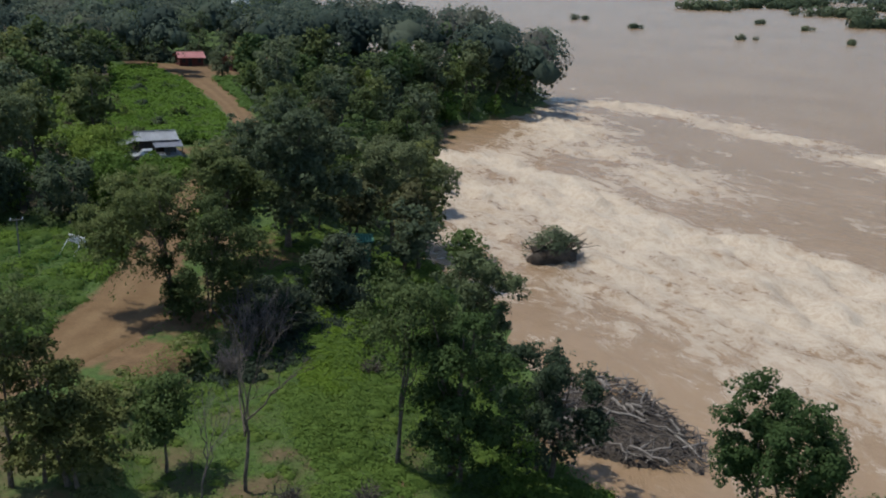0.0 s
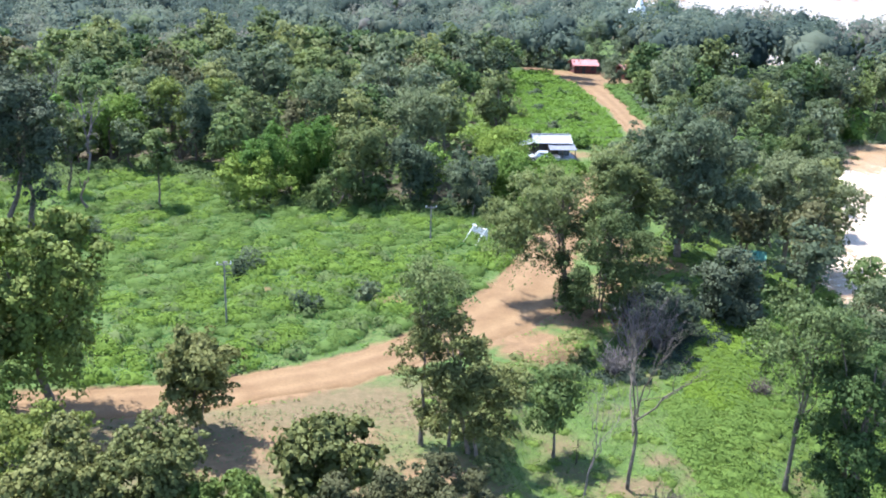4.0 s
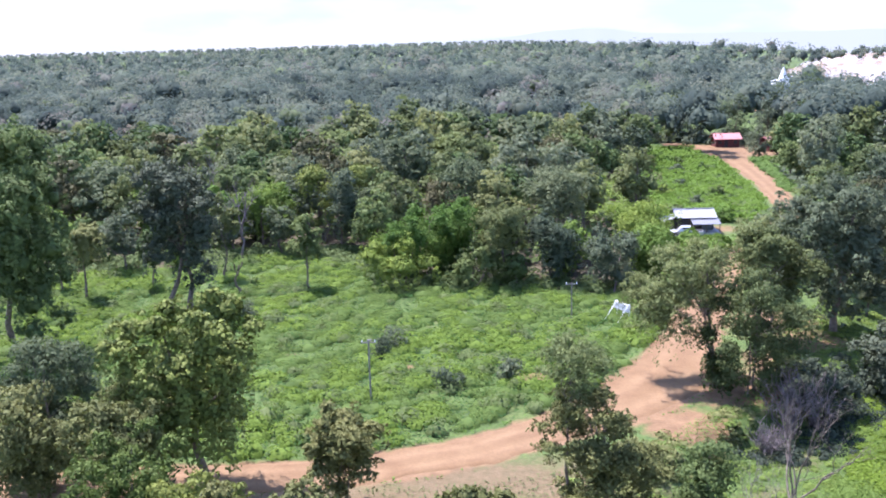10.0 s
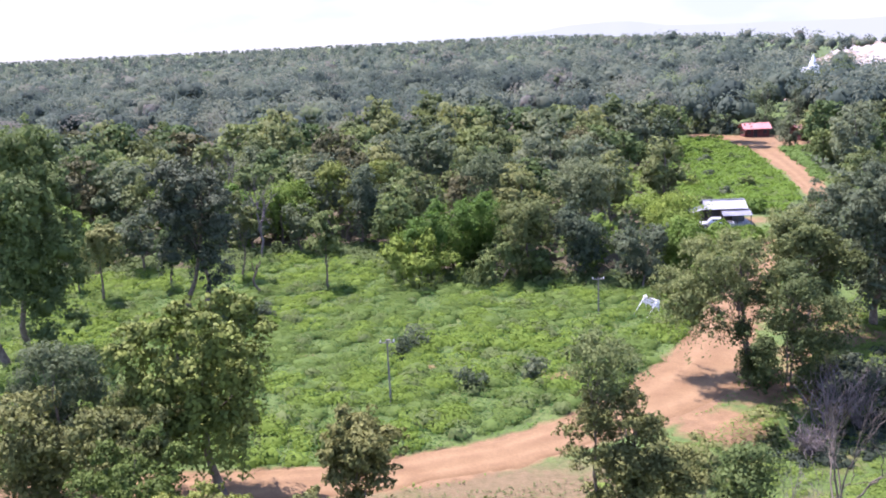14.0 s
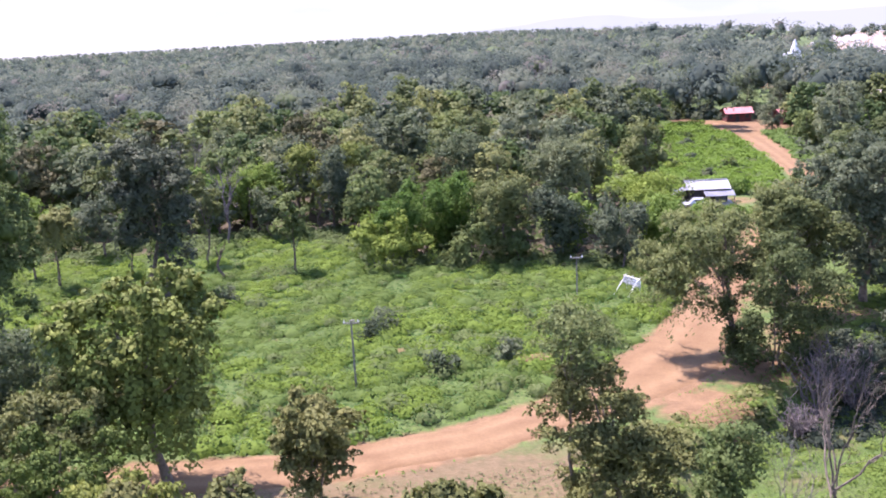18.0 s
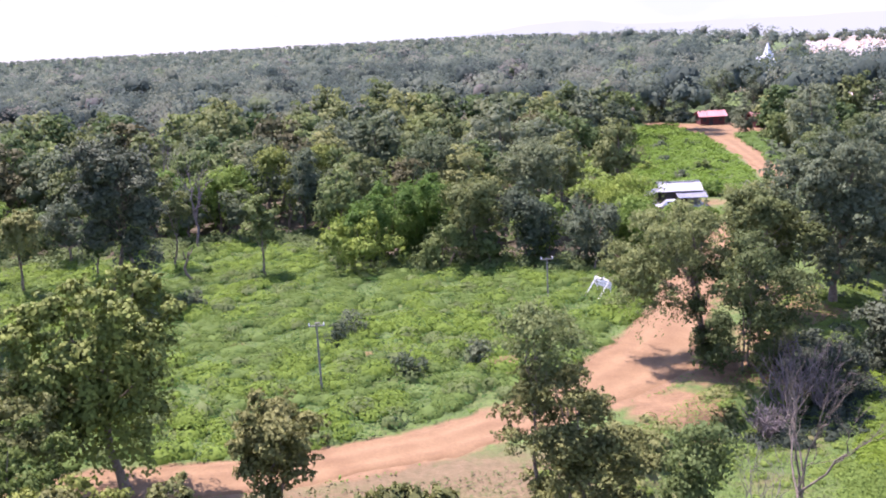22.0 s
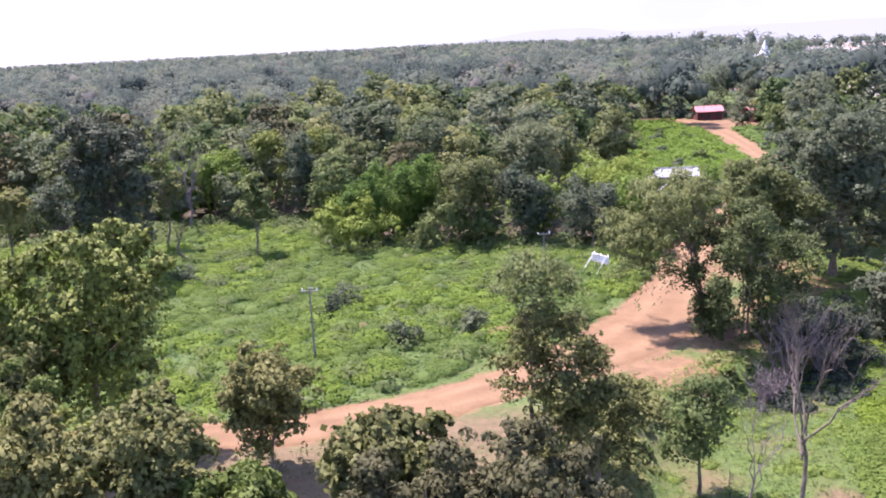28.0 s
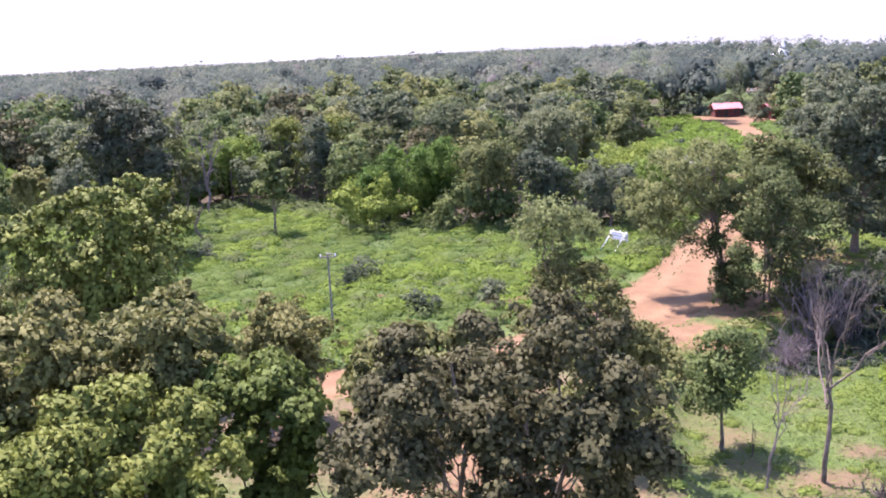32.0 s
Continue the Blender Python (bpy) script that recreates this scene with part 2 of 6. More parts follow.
def ground_material():
    """Grass, thin near bare soil; the soil attribute says where the earth lies open."""
    k = Mat("grassy_earth", 0.95)
    grass = k.ramp(k.noise(0.16, 5), [(0.25, (0.040, 0.068, 0.016)), (0.5, (0.054, 0.090, 0.021)), (0.75, (0.080, 0.100, 0.030))])
    grass = k.mix(0.6, grass, k.ramp(k.noise(2.2, 6, 0.7), [(0.3, (0.2,) * 3), (0.72, (0.8,) * 3)]), 'OVERLAY')
    worn = k.t.nodes.new("ShaderNodeAttribute")
    worn.attribute_name = "dry"
    thin = k.t.nodes.new("ShaderNodeMath")
    thin.operation = 'MULTIPLY_ADD'
    k.link(k.noise(0.7, 6, 0.7), thin.inputs[0])
    thin.inputs[1].default_value = 1.0
    k.link(worn.outputs["Fac"], thin.inputs[2])
    part_dry = k.node("ShaderNodeMapRange")
    part_dry.inputs["From Min"].default_value, part_dry.inputs["From Max"].default_value = 0.75, 1.25
    k.link(thin.outputs[0], part_dry.inputs["Value"])
    straw = k.ramp(k.noise(1.7, 6, 0.75), [(0.3, (0.074, 0.061, 0.027)), (0.52, (0.106, 0.079, 0.041)), (0.75, (0.144, 0.103, 0.059))])
    grass = k.mix(part_dry.outputs[0], grass, straw)
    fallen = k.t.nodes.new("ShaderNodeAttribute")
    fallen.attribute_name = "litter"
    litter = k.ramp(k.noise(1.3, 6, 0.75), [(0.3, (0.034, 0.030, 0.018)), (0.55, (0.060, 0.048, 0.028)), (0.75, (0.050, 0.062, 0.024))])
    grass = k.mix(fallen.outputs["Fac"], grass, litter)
    earth = k.ramp(k.noise(0.8, 6), [(0.3, (0.104, 0.063, 0.031)), (0.7, (0.179, 0.113, 0.059))])
    at = k.t.nodes.new("ShaderNodeAttribute")
    at.attribute_name = "soil"
    ragged = k.t.nodes.new("ShaderNodeMath")
    ragged.operation = 'MULTIPLY_ADD'
    k.link(k.noise(0.9, 6, 0.7), ragged.inputs[0])
    ragged.inputs[1].default_value = 1.2
    k.link(at.outputs["Fac"], ragged.inputs[2])
    step = k.node("ShaderNodeMapRange")
    step.inputs["From Min"].default_value, step.inputs["From Max"].default_value = 0.95, 1.35
    k.link(ragged.outputs[0], step.inputs["Value"])
    k.colour(k.mix(step.outputs[0], grass, earth))
    k.bump(k.noise(3.0, 6), 0.6, 0.15)
    return k.m


def water_material():
    """Silty brown flood water, with foam where the surface breaks."""
    k = Mat("brown_flood_water", 0.25)
    k.b.inputs["Specular IOR Level"].default_value = 0.22
    silt = k.ramp(k.noise(0.03, 5), [(0.3, (0.228, 0.146, 0.081)), (0.7, (0.290, 0.194, 0.117))])
    at = k.t.nodes.new("ShaderNodeAttribute")
    at.attribute_name = "foam"
    co = k.t.nodes.new("ShaderNodeTexCoord")
    mp = k.t.nodes.new("ShaderNodeMapping")
    mp.inputs["Rotation"].default_value = (0, 0, radians(-38))
    mp.inputs["Scale"].default_value = (1.0, 0.6, 1.0)
    k.link(co.outputs["Object"], mp.inputs["Vector"])
    n1 = k.node("ShaderNodeTexNoise", Scale=0.16, Detail=10.0, Roughness=0.72, Distortion=0.7)
    k.link(mp.outputs[0], n1.inputs["Vector"])
    n2 = k.node("ShaderNodeTexNoise", Scale=0.55, Detail=8.0, Roughness=0.74, Distortion=0.6)
    k.link(mp.outputs[0], n2.inputs["Vector"])

    def sum_of(a, times, plus):
        m = k.t.nodes.new("ShaderNodeMath")
        m.operation = 'MULTIPLY_ADD'
        k.link(a, m.inputs[0])
        m.inputs[1].default_value = times
        k.link(plus, m.inputs[2])
        return m.outputs[0]

    off = k.t.nodes.new("ShaderNodeMath")
    off.operation = 'SUBTRACT'
    k.link(n2.outputs["Fac"], off.inputs[0])
    off.inputs[1].default_value = 0.5
    way = k.t.nodes.new("ShaderNodeMath")
    way.operation = 'ABSOLUTE'
    k.link(off.outputs[0], way.inputs[0])
    lace = k.node("ShaderNodeMapRange")
    lace.inputs["From Max"].default_value = 0.2
    lace.inputs["To Min"].default_value, lace.inputs["To Max"].default_value = 1.0, 0.0
    k.link(way.outputs[0], lace.inputs["Value"])
    total = sum_of(n2.outputs["Fac"], 1.5, sum_of(lace.outputs[0], 0.35, sum_of(n1.outputs["Fac"], 2.1, at.outputs["Fac"])))
    step = k.node("ShaderNodeMapRange")
    step.inputs["From Min"].default_value, step.inputs["From Max"].default_value = 2.36, 2.78
    k.link(total, step.inputs["Value"])
    milky = k.node("ShaderNodeMapRange")
    milky.inputs["From Min"].default_value, milky.inputs["From Max"].default_value = 2.22, 2.98
    k.link(total, milky.inputs["Value"])
    col = k.mix(milky.outputs[0], silt, (0.328, 0.246, 0.171))
    # white threads and crests over the churned water
    for scale, reach, gain in ((0.30, 0.075, 0.8), (0.95, 0.07, 0.75)):
        swirl = k.node("ShaderNodeTexNoise", Scale=scale, Detail=7.0, Roughness=0.62, Distortion=1.6)
        k.link(mp.outputs[0], swirl.inputs["Vector"])
        near_mid = k.t.nodes.new("ShaderNodeMath")
        near_mid.operation = 'SUBTRACT'
        k.link(swirl.outputs["Fac"], near_mid.inputs[0])
        near_mid.inputs[1].default_value = 0.5
        size = k.t.nodes.new("ShaderNodeMath")
        size.operation = 'ABSOLUTE'
        k.link(near_mid.outputs[0], size.inputs[0])
        thread = k.node("ShaderNodeMapRange")
        thread.inputs["From Max"].default_value = reach
        thread.inputs["To Min"].default_value, thread.inputs["To Max"].default_value = gain, 0.0
        k.link(size.outputs[0], thread.inputs["Value"])
        where = k.t.nodes.new("ShaderNodeMath")
        where.operation = 'MULTIPLY'
        k.link(thread.outputs[0], where.inputs[0])
        k.link(milky.outputs[0], where.inputs[1])
        col = k.mix(where.outputs[0], col, (0.540, 0.466, 0.378))
    k.colour(k.mix(step.outputs[0], col, k.mix(0.55, col, (0.430, 0.355, 0.276))))
    rough = k.node("ShaderNodeMapRange")
    rough.inputs["To Min"].default_value, rough.inputs["To Max"].default_value = 0.22, 0.85
    k.link(step.outputs[0], rough.inputs["Value"])
    k.link(rough.outputs[0], k.b.inputs["Roughness"])
    k.bump(n2.outputs["Fac"], 0.7, 0.5)
    return k.m


SOIL, GROUND, WATER = soil_material(), ground_material(), water_material()

# ---- mesh helpers ----


def mesh_of(name, verts, faces, mats, smooth=False, index=None):
    """A mesh from arrays: verts (n, 3), faces (m, 4) or (m, 3)."""
    me = bpy.data.meshes.new(name)
    verts, faces = np.asarray(verts, np.float32), np.asarray(faces, np.int32)
    k = faces.shape[1]
    me.vertices.add(len(verts))
    me.vertices.foreach_set("co", verts.ravel())
    me.loops.add(faces.size)
    me.loops.foreach_set("vertex_index", faces.ravel())
    me.polygons.add(len(faces))
    me.polygons.foreach_set("loop_start", np.arange(0, faces.size, k, dtype=np.int32))
    for m in mats:
        me.materials.append(m)
    if index is not None:
        me.polygons.foreach_set("material_index", np.asarray(index, np.int32))
    me.polygons.foreach_set("use_smooth", np.full(len(faces), smooth))
    me.update(calc_edges=True)
    return me


def link_mesh(name, me, parent=None, label=""):
    ob = new(name, me)
    if parent is not None:
        ob.parent = parent
    if label:
        ob["label"] = label
    return ob


def part(name, bm, material, parent, label="", at=None):
    """One bmesh as one mesh object under a thing."""
    me = bpy.data.meshes.new(name)
    bm.to_mesh(me)
    bm.free()
    me.materials.append(material)
    ob = link_mesh(name, me, parent, label)
    if at is not None:
        ob.matrix_basis = at
    return ob


def thing(name, m, label, category, group="", kind=""):
    ob = new(name)
    ob.empty_display_size = 0.3
    ob.matrix_basis = m
    return tagged(ob, label, category, group, kind)


def box(sx, sy, sz, x=0, y=0, z=0, bevel=0.02, m=None):
    """A box with softened edges, its base at z."""
    bm = bmesh.new()
    bmesh.ops.create_cube(bm, size=1)
    bmesh.ops.scale(bm, vec=(sx, sy, sz), verts=bm.verts)
    if bevel:
        bmesh.ops.bevel(bm, geom=bm.edges[:], offset=min(bevel, 0.3 * min(sx, sy, sz)), segments=1, affect='EDGES')
    bmesh.ops.translate(bm, vec=(x, y, z + sz / 2), verts=bm.verts)
    if m is not None:
        bm.transform(m)
    return bm


def tube(points, radii, sides=6):
    """Verts and quads of a round tapering limb along points."""
    pts, n = np.asarray(points, float), len(points)
    ways = np.gradient(pts, axis=0)
    ways /= np.linalg.norm(ways, axis=1, keepdims=True) + 1e-9
    ref = np.where(np.abs(ways[:, 2:]) > 0.9, [[1.0, 0, 0]], [[0, 0, 1.0]])
    u = np.cross(ways, ref)
    u /= np.linalg.norm(u, axis=1, keepdims=True) + 1e-9
    v = np.cross(ways, u)
    a = np.arange(sides) * 2 * np.pi / sides
    ring = u[:, None] * np.cos(a)[None, :, None] + v[:, None] * np.sin(a)[None, :, None]
    verts = (pts[:, None] + ring * np.asarray(radii)[:, None, None]).reshape(-1, 3)
    i, j = np.meshgrid(np.arange(n - 1), np.arange(sides), indexing="ij")
    k = (j + 1) % sides
    faces = np.stack([i * sides + j, i * sides + k, (i + 1) * sides + k, (i + 1) * sides + j], -1).reshape(-1, 4)
    return verts, faces


def joined(pieces):
    vs, fs, n = [], [], 0
    for v, f in pieces:
        vs.append(v)
        fs.append(f + n)
        n += len(v)
    return np.concatenate(vs), np.concatenate(fs)


def limb(rng, a, b, r0, r1, n=5, wander=0.06, sag=0.0, sides=6):
    a, b = np.asarray(a, float), np.asarray(b, float)
    t = np.linspace(0, 1, n)[:, None]
    p = a + (b - a) * t
    p[1:-1] += rng.normal(0, wander * np.linalg.norm(b - a), (n - 2, 3))
    p[:, 2] += sag * np.sin(np.pi * t[:, 0]) * np.linalg.norm(b - a)
    return tube(p, np.linspace(r0, r1, n), sides)


def leaves(rng, c, n, size, slim=0.85):
    """Folded four-cornered leaves at c that face n."""
    n = n / (np.linalg.norm(n, axis=1, keepdims=True) + 1e-9)
    t1 = np.cross(n, rng.normal(size=n.shape))
    t1 /= np.linalg.norm(t1, axis=1, keepdims=True) + 1e-9
    t2 = np.cross(n, t1)
    s = size[:, None]
    v = np.stack([c - t1 * s * 0.5 - n * s * 0.06, c - t2 * s * slim * 0.5 + n * s * 0.08,
                  c + t1 * s * 0.5 - n * s * 0.12, c + t2 * s * slim * 0.5 + n * s * 0.08], 1).reshape(-1, 3)
    return v, np.arange(len(v)).reshape(-1, 4)


def on_ball(rng, n):
    u = rng.normal(size=(n, 3))
    return u / np.linalg.norm(u, axis=1, keepdims=True)


CORE_V = np.array([(x, y, z) for x in (-1, 1) for y in (-1, 1) for z in (-1, 1)]) * 0.62
CORE_V = np.concatenate([CORE_V, np.concatenate([np.eye(3), -np.eye(3)])])


def core_faces():
    out = []
    for i, j in ((0, 1), (1, 2), (2, 0)):
        k = 3 - i - j
        for si in (-1, 1):
            for sj in (-1, 1):
                ends = []
                for sk in (-1, 1):
                    p = [0, 0, 0]
                    p[i], p[j], p[k] = si, sj, sk
                    ends.append(sum((4, 2, 1)[n] for n in range(3) if p[n] > 0))
                quad = [8 + i + (3 if si < 0 else 0), ends[0], 8 + j + (3 if sj < 0 else 0), ends[1]]
                a, c = CORE_V[quad[1]] - CORE_V[quad[0]], CORE_V[quad[2]] - CORE_V[quad[0]]
                out.append(quad if np.cross(a, c) @ CORE_V[quad[0]] > 0 else quad[::-1])
    return np.array(out)


CORE_F = core_faces()


def cores(rng, centres, scale, rough=0.16):
    """Small uneven lumps that fill a tuft behind its leaves: corners, faces and outward ways."""
    n = len(centres)
    a = rng.uniform(0, 2 * np.pi, n)
    ca, sa = np.cos(a)[:, None], np.sin(a)[:, None]
    p = CORE_V[None] * rng.uniform(1 - rough, 1 + rough, (n, 14, 1))
    p = np.stack([p[..., 0] * ca - p[..., 1] * sa, p[..., 0] * sa + p[..., 1] * ca, p[..., 2]], -1)
    v = centres[:, None] + p * np.asarray(scale).reshape(n, 1, -1)
    f = CORE_F[None] + 14 * np.arange(n)[:, None, None]
    return v.reshape(-1, 3), f.reshape(-1, 4), p.reshape(-1, 3)


def foliage(rng, centres, radii, count, size, flat=0.8, up=0.5, low=0.25, subs=15, loose=0.0, core=0.24, shade_tone=0.1):
    """Leaves in rounded sprays: round each centre sit small domed tufts, and each tuft is shingled with leaves.
    Gives corners, faces, a tone and a soft facing for each corner, alike within a tuft; the lumps get a darker tone
    that paints inner shade."""
    m = len(centres)
    out = on_ball(rng, m * subs).reshape(m, subs, 3)
    flip = (out[..., 2] < -0.1) & (rng.random((m, subs)) > low)
    out[..., 2] = np.where(flip, -out[..., 2], out[..., 2])
    tuft = centres[:, None] + out * (radii[:, None, None] * rng.uniform(0.6, 1.0, (m, subs, 1))) * [1, 1, flat]
    wide = radii[:, None] * rng.uniform(0.3, 0.58, (m, subs))
    face = out + [0, 0, up]
    face /= np.linalg.norm(face, axis=-1, keepdims=True)
    tone = np.clip(0.5 + rng.normal(0, 0.17, (m, 1)) + rng.normal(0, 0.2, (m, subs)), 0, 1)
    tuft, wide, face, tone = tuft.reshape(-1, 3), wide.ravel(), face.reshape(-1, 3), tone.ravel()
    which = rng.choice(len(wide), count, p=wide ** 2 / (wide ** 2).sum())
    v = on_ball(rng, count)
    side = (v * face[which]).sum(1)
    v = np.where((side < -0.15)[:, None], v - 2 * side[:, None] * face[which], v)
    c = tuft[which] + v * (wide[which] * (1.06 + 0.35 * loose * rng.random(count) - (0.22 + 0.5 * loose) * rng.random(count) ** 2))[:, None]
    n = v + 0.35 * face[which] + rng.normal(0, 0.16 + 0.35 * loose, (count, 3))
    turn = 0.62 * v + 0.62 * face[which] + [0, 0, 0.12] + (0.16 + 0.14 * loose) * rng.normal(size=v.shape)
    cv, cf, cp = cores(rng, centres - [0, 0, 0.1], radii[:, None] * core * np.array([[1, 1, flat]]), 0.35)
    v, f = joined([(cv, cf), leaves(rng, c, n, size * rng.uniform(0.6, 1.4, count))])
    return (v, f, np.r_[np.full(len(cv), shade_tone), np.repeat(tone[which], 4)], np.concatenate([cp + [0, 0, 0.2], np.repeat(turn, 4, 0)]))


def crown_shape(rng, h, w, start, count, spread=0.2, top_heavy=0.0):
    """Centres and radii of the sprays that make up a full, rounded crown."""
    k = (np.arange(count) + rng.random(count)) / count
    wide = np.clip(1 - np.abs(2 * k - 1.0) ** 3.2, 0.12, 1) ** 0.5 * (1 + top_heavy * (k - 0.5))
    a = rng.uniform(0, 2 * np.pi, count)
    r = w / 2 * wide * np.sqrt(rng.uniform(0.08, 1.0, count))
    rad = rng.uniform(0.7, 1.3, count) * spread * w * np.clip(1.2 - 0.45 * k, 0.6, 1.2)
    c = np.stack([np.cos(a) * r, np.sin(a) * r, start + (h - start) * k], 1)
    c[:, 2] = start + (c[:, 2] - start) * (h - start) / ((c[:, 2] + rad * 1.3).max() - start)
    c[:, :2] *= w / 2 / np.quantile(np.hypot(c[:, 0], c[:, 1]) + rad * 1.25, 0.93)
    return c, rad


def lobed_crown(rng, lobes, deep):
    """Centres and radii of sprays set over rounded lobes (across, height, radius), doubled before and behind the trunk."""
    c, rad = [], []
    mid = sum(x for x, z, r in lobes) / len(lobes)
    half = max(abs(x - mid) + r for x, z, r in lobes)
    big = max(r for x, z, r in lobes)
    for x, z, r in lobes:
        reach = deep * half * math.sqrt(max(0.08, 1 - ((x - mid) / half) ** 2))
        for side in (-1, 1):
            n = max(6, round(15 * (r / big) ** 2))
            u = on_ball(rng, n)
            u[:, 2] = np.where((u[:, 2] < -0.3) & (rng.random(n) < 0.6), -u[:, 2], u[:, 2])
            k = r * rng.uniform(0.26, 0.44, n)
            foot = np.array([x + 0.12 * r * side * rng.normal(), side * reach * rng.uniform(0.35, 0.75), z])
            c.append(foot + u * (np.maximum(r - 1.35 * k, 0.2 * r) * rng.uniform(0.75, 1.08, n))[:, None] * [1, 1, 0.95])
            rad.append(k)
            m = max(3, n // 2)
            u = on_ball(rng, m)
            u[:, 2] = np.abs(u[:, 2]) * np.where(rng.random(m) < 0.3, -1, 1)
            c.append(foot + u * (r * rng.uniform(0.8, 1.08, m))[:, None])
            rad.append(r * rng.uniform(0.12, 0.22, m))
    return np.concatenate(c), np.concatenate(rad)


def tree_meshes(seed, h, w, start=0.3, sprays=26, count=5000, size=0.28, girth=0.2, lean=(0, 0), spread=0.17,
                stems=1, hang=0, top_heavy=0.0, low=0.25, limbs=14, flat=0.75, subs=14, lobes=None, deep=0.8, loose=0.9, core=0.24, kink=0.02, join=0.0, shade_tone=0.1, back=0.0):
    """Trunk and crown of a tree: limbs run from the trunk out to the sprays of leaves."""
    rng = np.random.default_rng(seed)
    if lobes:
        c, rad = lobed_crown(rng, lobes, deep)
    else:
        c, rad = crown_shape(rng, h, w, start * h, sprays, spread, top_heavy)
    c[:, 1] += back * c[:, 2] / h
    lean = np.array([lean[0], lean[1] + back * 0.6, 0.0])
    if not lobes:
        c += lean * (c[:, 2:3] / h)
    wood = []
    for s in range(stems):
        foot = np.array([*rng.normal(0, 0.25 * w * (stems > 1) * 0.5, 2), -0.25])
        head = lean * 0.85 + [*rng.normal(0, 0.04 * w + 0.1 * w * (stems > 1), 2), h * rng.uniform(0.78, 0.9)]
        n = 8
        t = np.linspace(0, 1, n)[:, None]
        if join:
            foot = np.array([0, 0, -0.25])
        part_way = np.clip((t - join) / (1 - join), 0, 1) if join else t
        spine = foot + np.hstack([(head - foot)[:2] * part_way + (lean[:2] * 0.5 * (t - part_way) if join else 0), (head - foot)[2] * t])
        spine[1:-1, :2] += rng.normal(0, kink * h, (n - 2, 2)) * (part_way[1:-1] > 0)
        g = girth * (1.0 if stems == 1 else 0.75)
        wood.append(tube(spine, g * (1.25 - 1.05 * t[:, 0]) * (1 + 0.5 * np.exp(-t[:, 0] * 14)), 8))
        mine = np.arange(s, len(c), stems)
        for i in mine[np.argsort(-rad[mine])][: max(3, limbs // stems)]:
            k = np.clip((c[i, 2] / h) * 0.75, start * 0.6, 0.88)
            j = k * (n - 1)
            a = spine[int(j)] + (spine[min(int(j) + 1, n - 1)] - spine[int(j)]) * (j % 1)
            wood.append(limb(rng, a, c[i], g * 0.42 * (1.1 - k), 0.02, 5, 0.05, 0.06, 5))
    lv, lf, tone, turn = foliage(rng, c, rad, count, size, flat=flat, low=low, subs=subs, loose=loose, core=core, shade_tone=shade_tone)
    leafs = [(lv, lf)]
    if hang:
        k = rng.integers(0, len(c), hang)
        a = rng.uniform(0, 2 * np.pi, hang)
        top = c[k] + np.stack([np.cos(a), np.sin(a), 0 * a], 1) * rad[k, None] * 0.95
        per = 26
        drop = rng.uniform(0.12, 0.42, hang)[:, None] * h * rng.random((hang, per))
        p = np.repeat(top, per, 0)
        p[:, 2] -= drop.ravel()
        p += rng.normal(0, 0.16, p.shape)
        p = p[p[:, 2] > max(0.3, 0.16 * h)]
        out = p - (lean * 0.5 + [0, 0, h * 0.5])
        out[:, 2] = 0.3 * np.abs(out[:, 2])
        way = out / (np.linalg.norm(out, axis=1, keepdims=True) + 1e-6) + [0, 0, 0.3]
        leafs.append(leaves(rng, p, way + rng.normal(0, 0.3, p.shape), size * rng.uniform(0.6, 1.2, len(p))))
        turn = np.r_[turn, np.repeat(way + 0.2 * rng.normal(size=way.shape), 4, 0)]
        tone = np.r_[tone, np.repeat(rng.uniform(0.2, 0.9, len(p)), 4)]
    wv, wf = joined(wood)
    lv, lf = joined(leafs)
    return (wv, wf), (lv, lf, tone, turn)


def add_floats(me, name, values):
    at = me.attributes.new(name, 'FLOAT', 'POINT')
    at.data.foreach_set("value", np.asarray(values, np.float32))
    return me


def leafy(name, v, f, tone, leaf, turn=None):
    """A leaf mesh; turn gives the soft facing of each corner, so that a tuft shades as one rounded mass."""
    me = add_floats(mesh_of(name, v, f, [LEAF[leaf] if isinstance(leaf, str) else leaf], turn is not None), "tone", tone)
    if turn is not None:
        turn = turn / (np.linalg.norm(turn, axis=1, keepdims=True) + 1e-9)
        me.normals_split_custom_set_from_vertices(turn.tolist())
    return me


def tree(name, at, label, leaf, seed, h, w, bark=None, group="", turn=0, category="tree", **kw):
    (wv, wf), (lv, lf, tone, turn_to) = tree_meshes(seed, h, w, **kw)
    ob = thing(name, pose(at[0], at[1], at[2] if len(at) > 2 else gz(at[0], at[1]), 0, 0, turn), label, category, group)
    link_mesh("trunk", mesh_of("trunk", wv, wf, [bark or BARK], True), ob)
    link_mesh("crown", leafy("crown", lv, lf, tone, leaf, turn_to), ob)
    return ob


# ---- lie of the land ----
WATER_Z = -5.5
BANK_Y = [-80, 20, 39, 50, 60, 72, 90, 103, 126, 150, 168, 178, 186, 200, 213, 240, 300, 340, 383, 430, 500, 676, 835, 860, 881, 948, 1060, 5000]
BANK_X = [60, 54, 51, 49, 57, 61, 64, 67, 84, 95, 105, 118, 148, 164, 172, 176, 170, 163, 146, 160, 187, 256, 318, 345, 386, 416, 470, 2400]


# the road's embankment: east of this line the ground lies lower
EDGE_Y = [-300, 30, 52, 60, 66, 71, 77, 92, 104, 112, 125]
EDGE_X = [14, 13, 12, 14, 19, 27, 34, 46, 56, 66, 400]
LAWN_DROP = -1.9


def smooth(t):
    t = np.clip(t, 0, 1)
    return t * t * (3 - 2 * t)


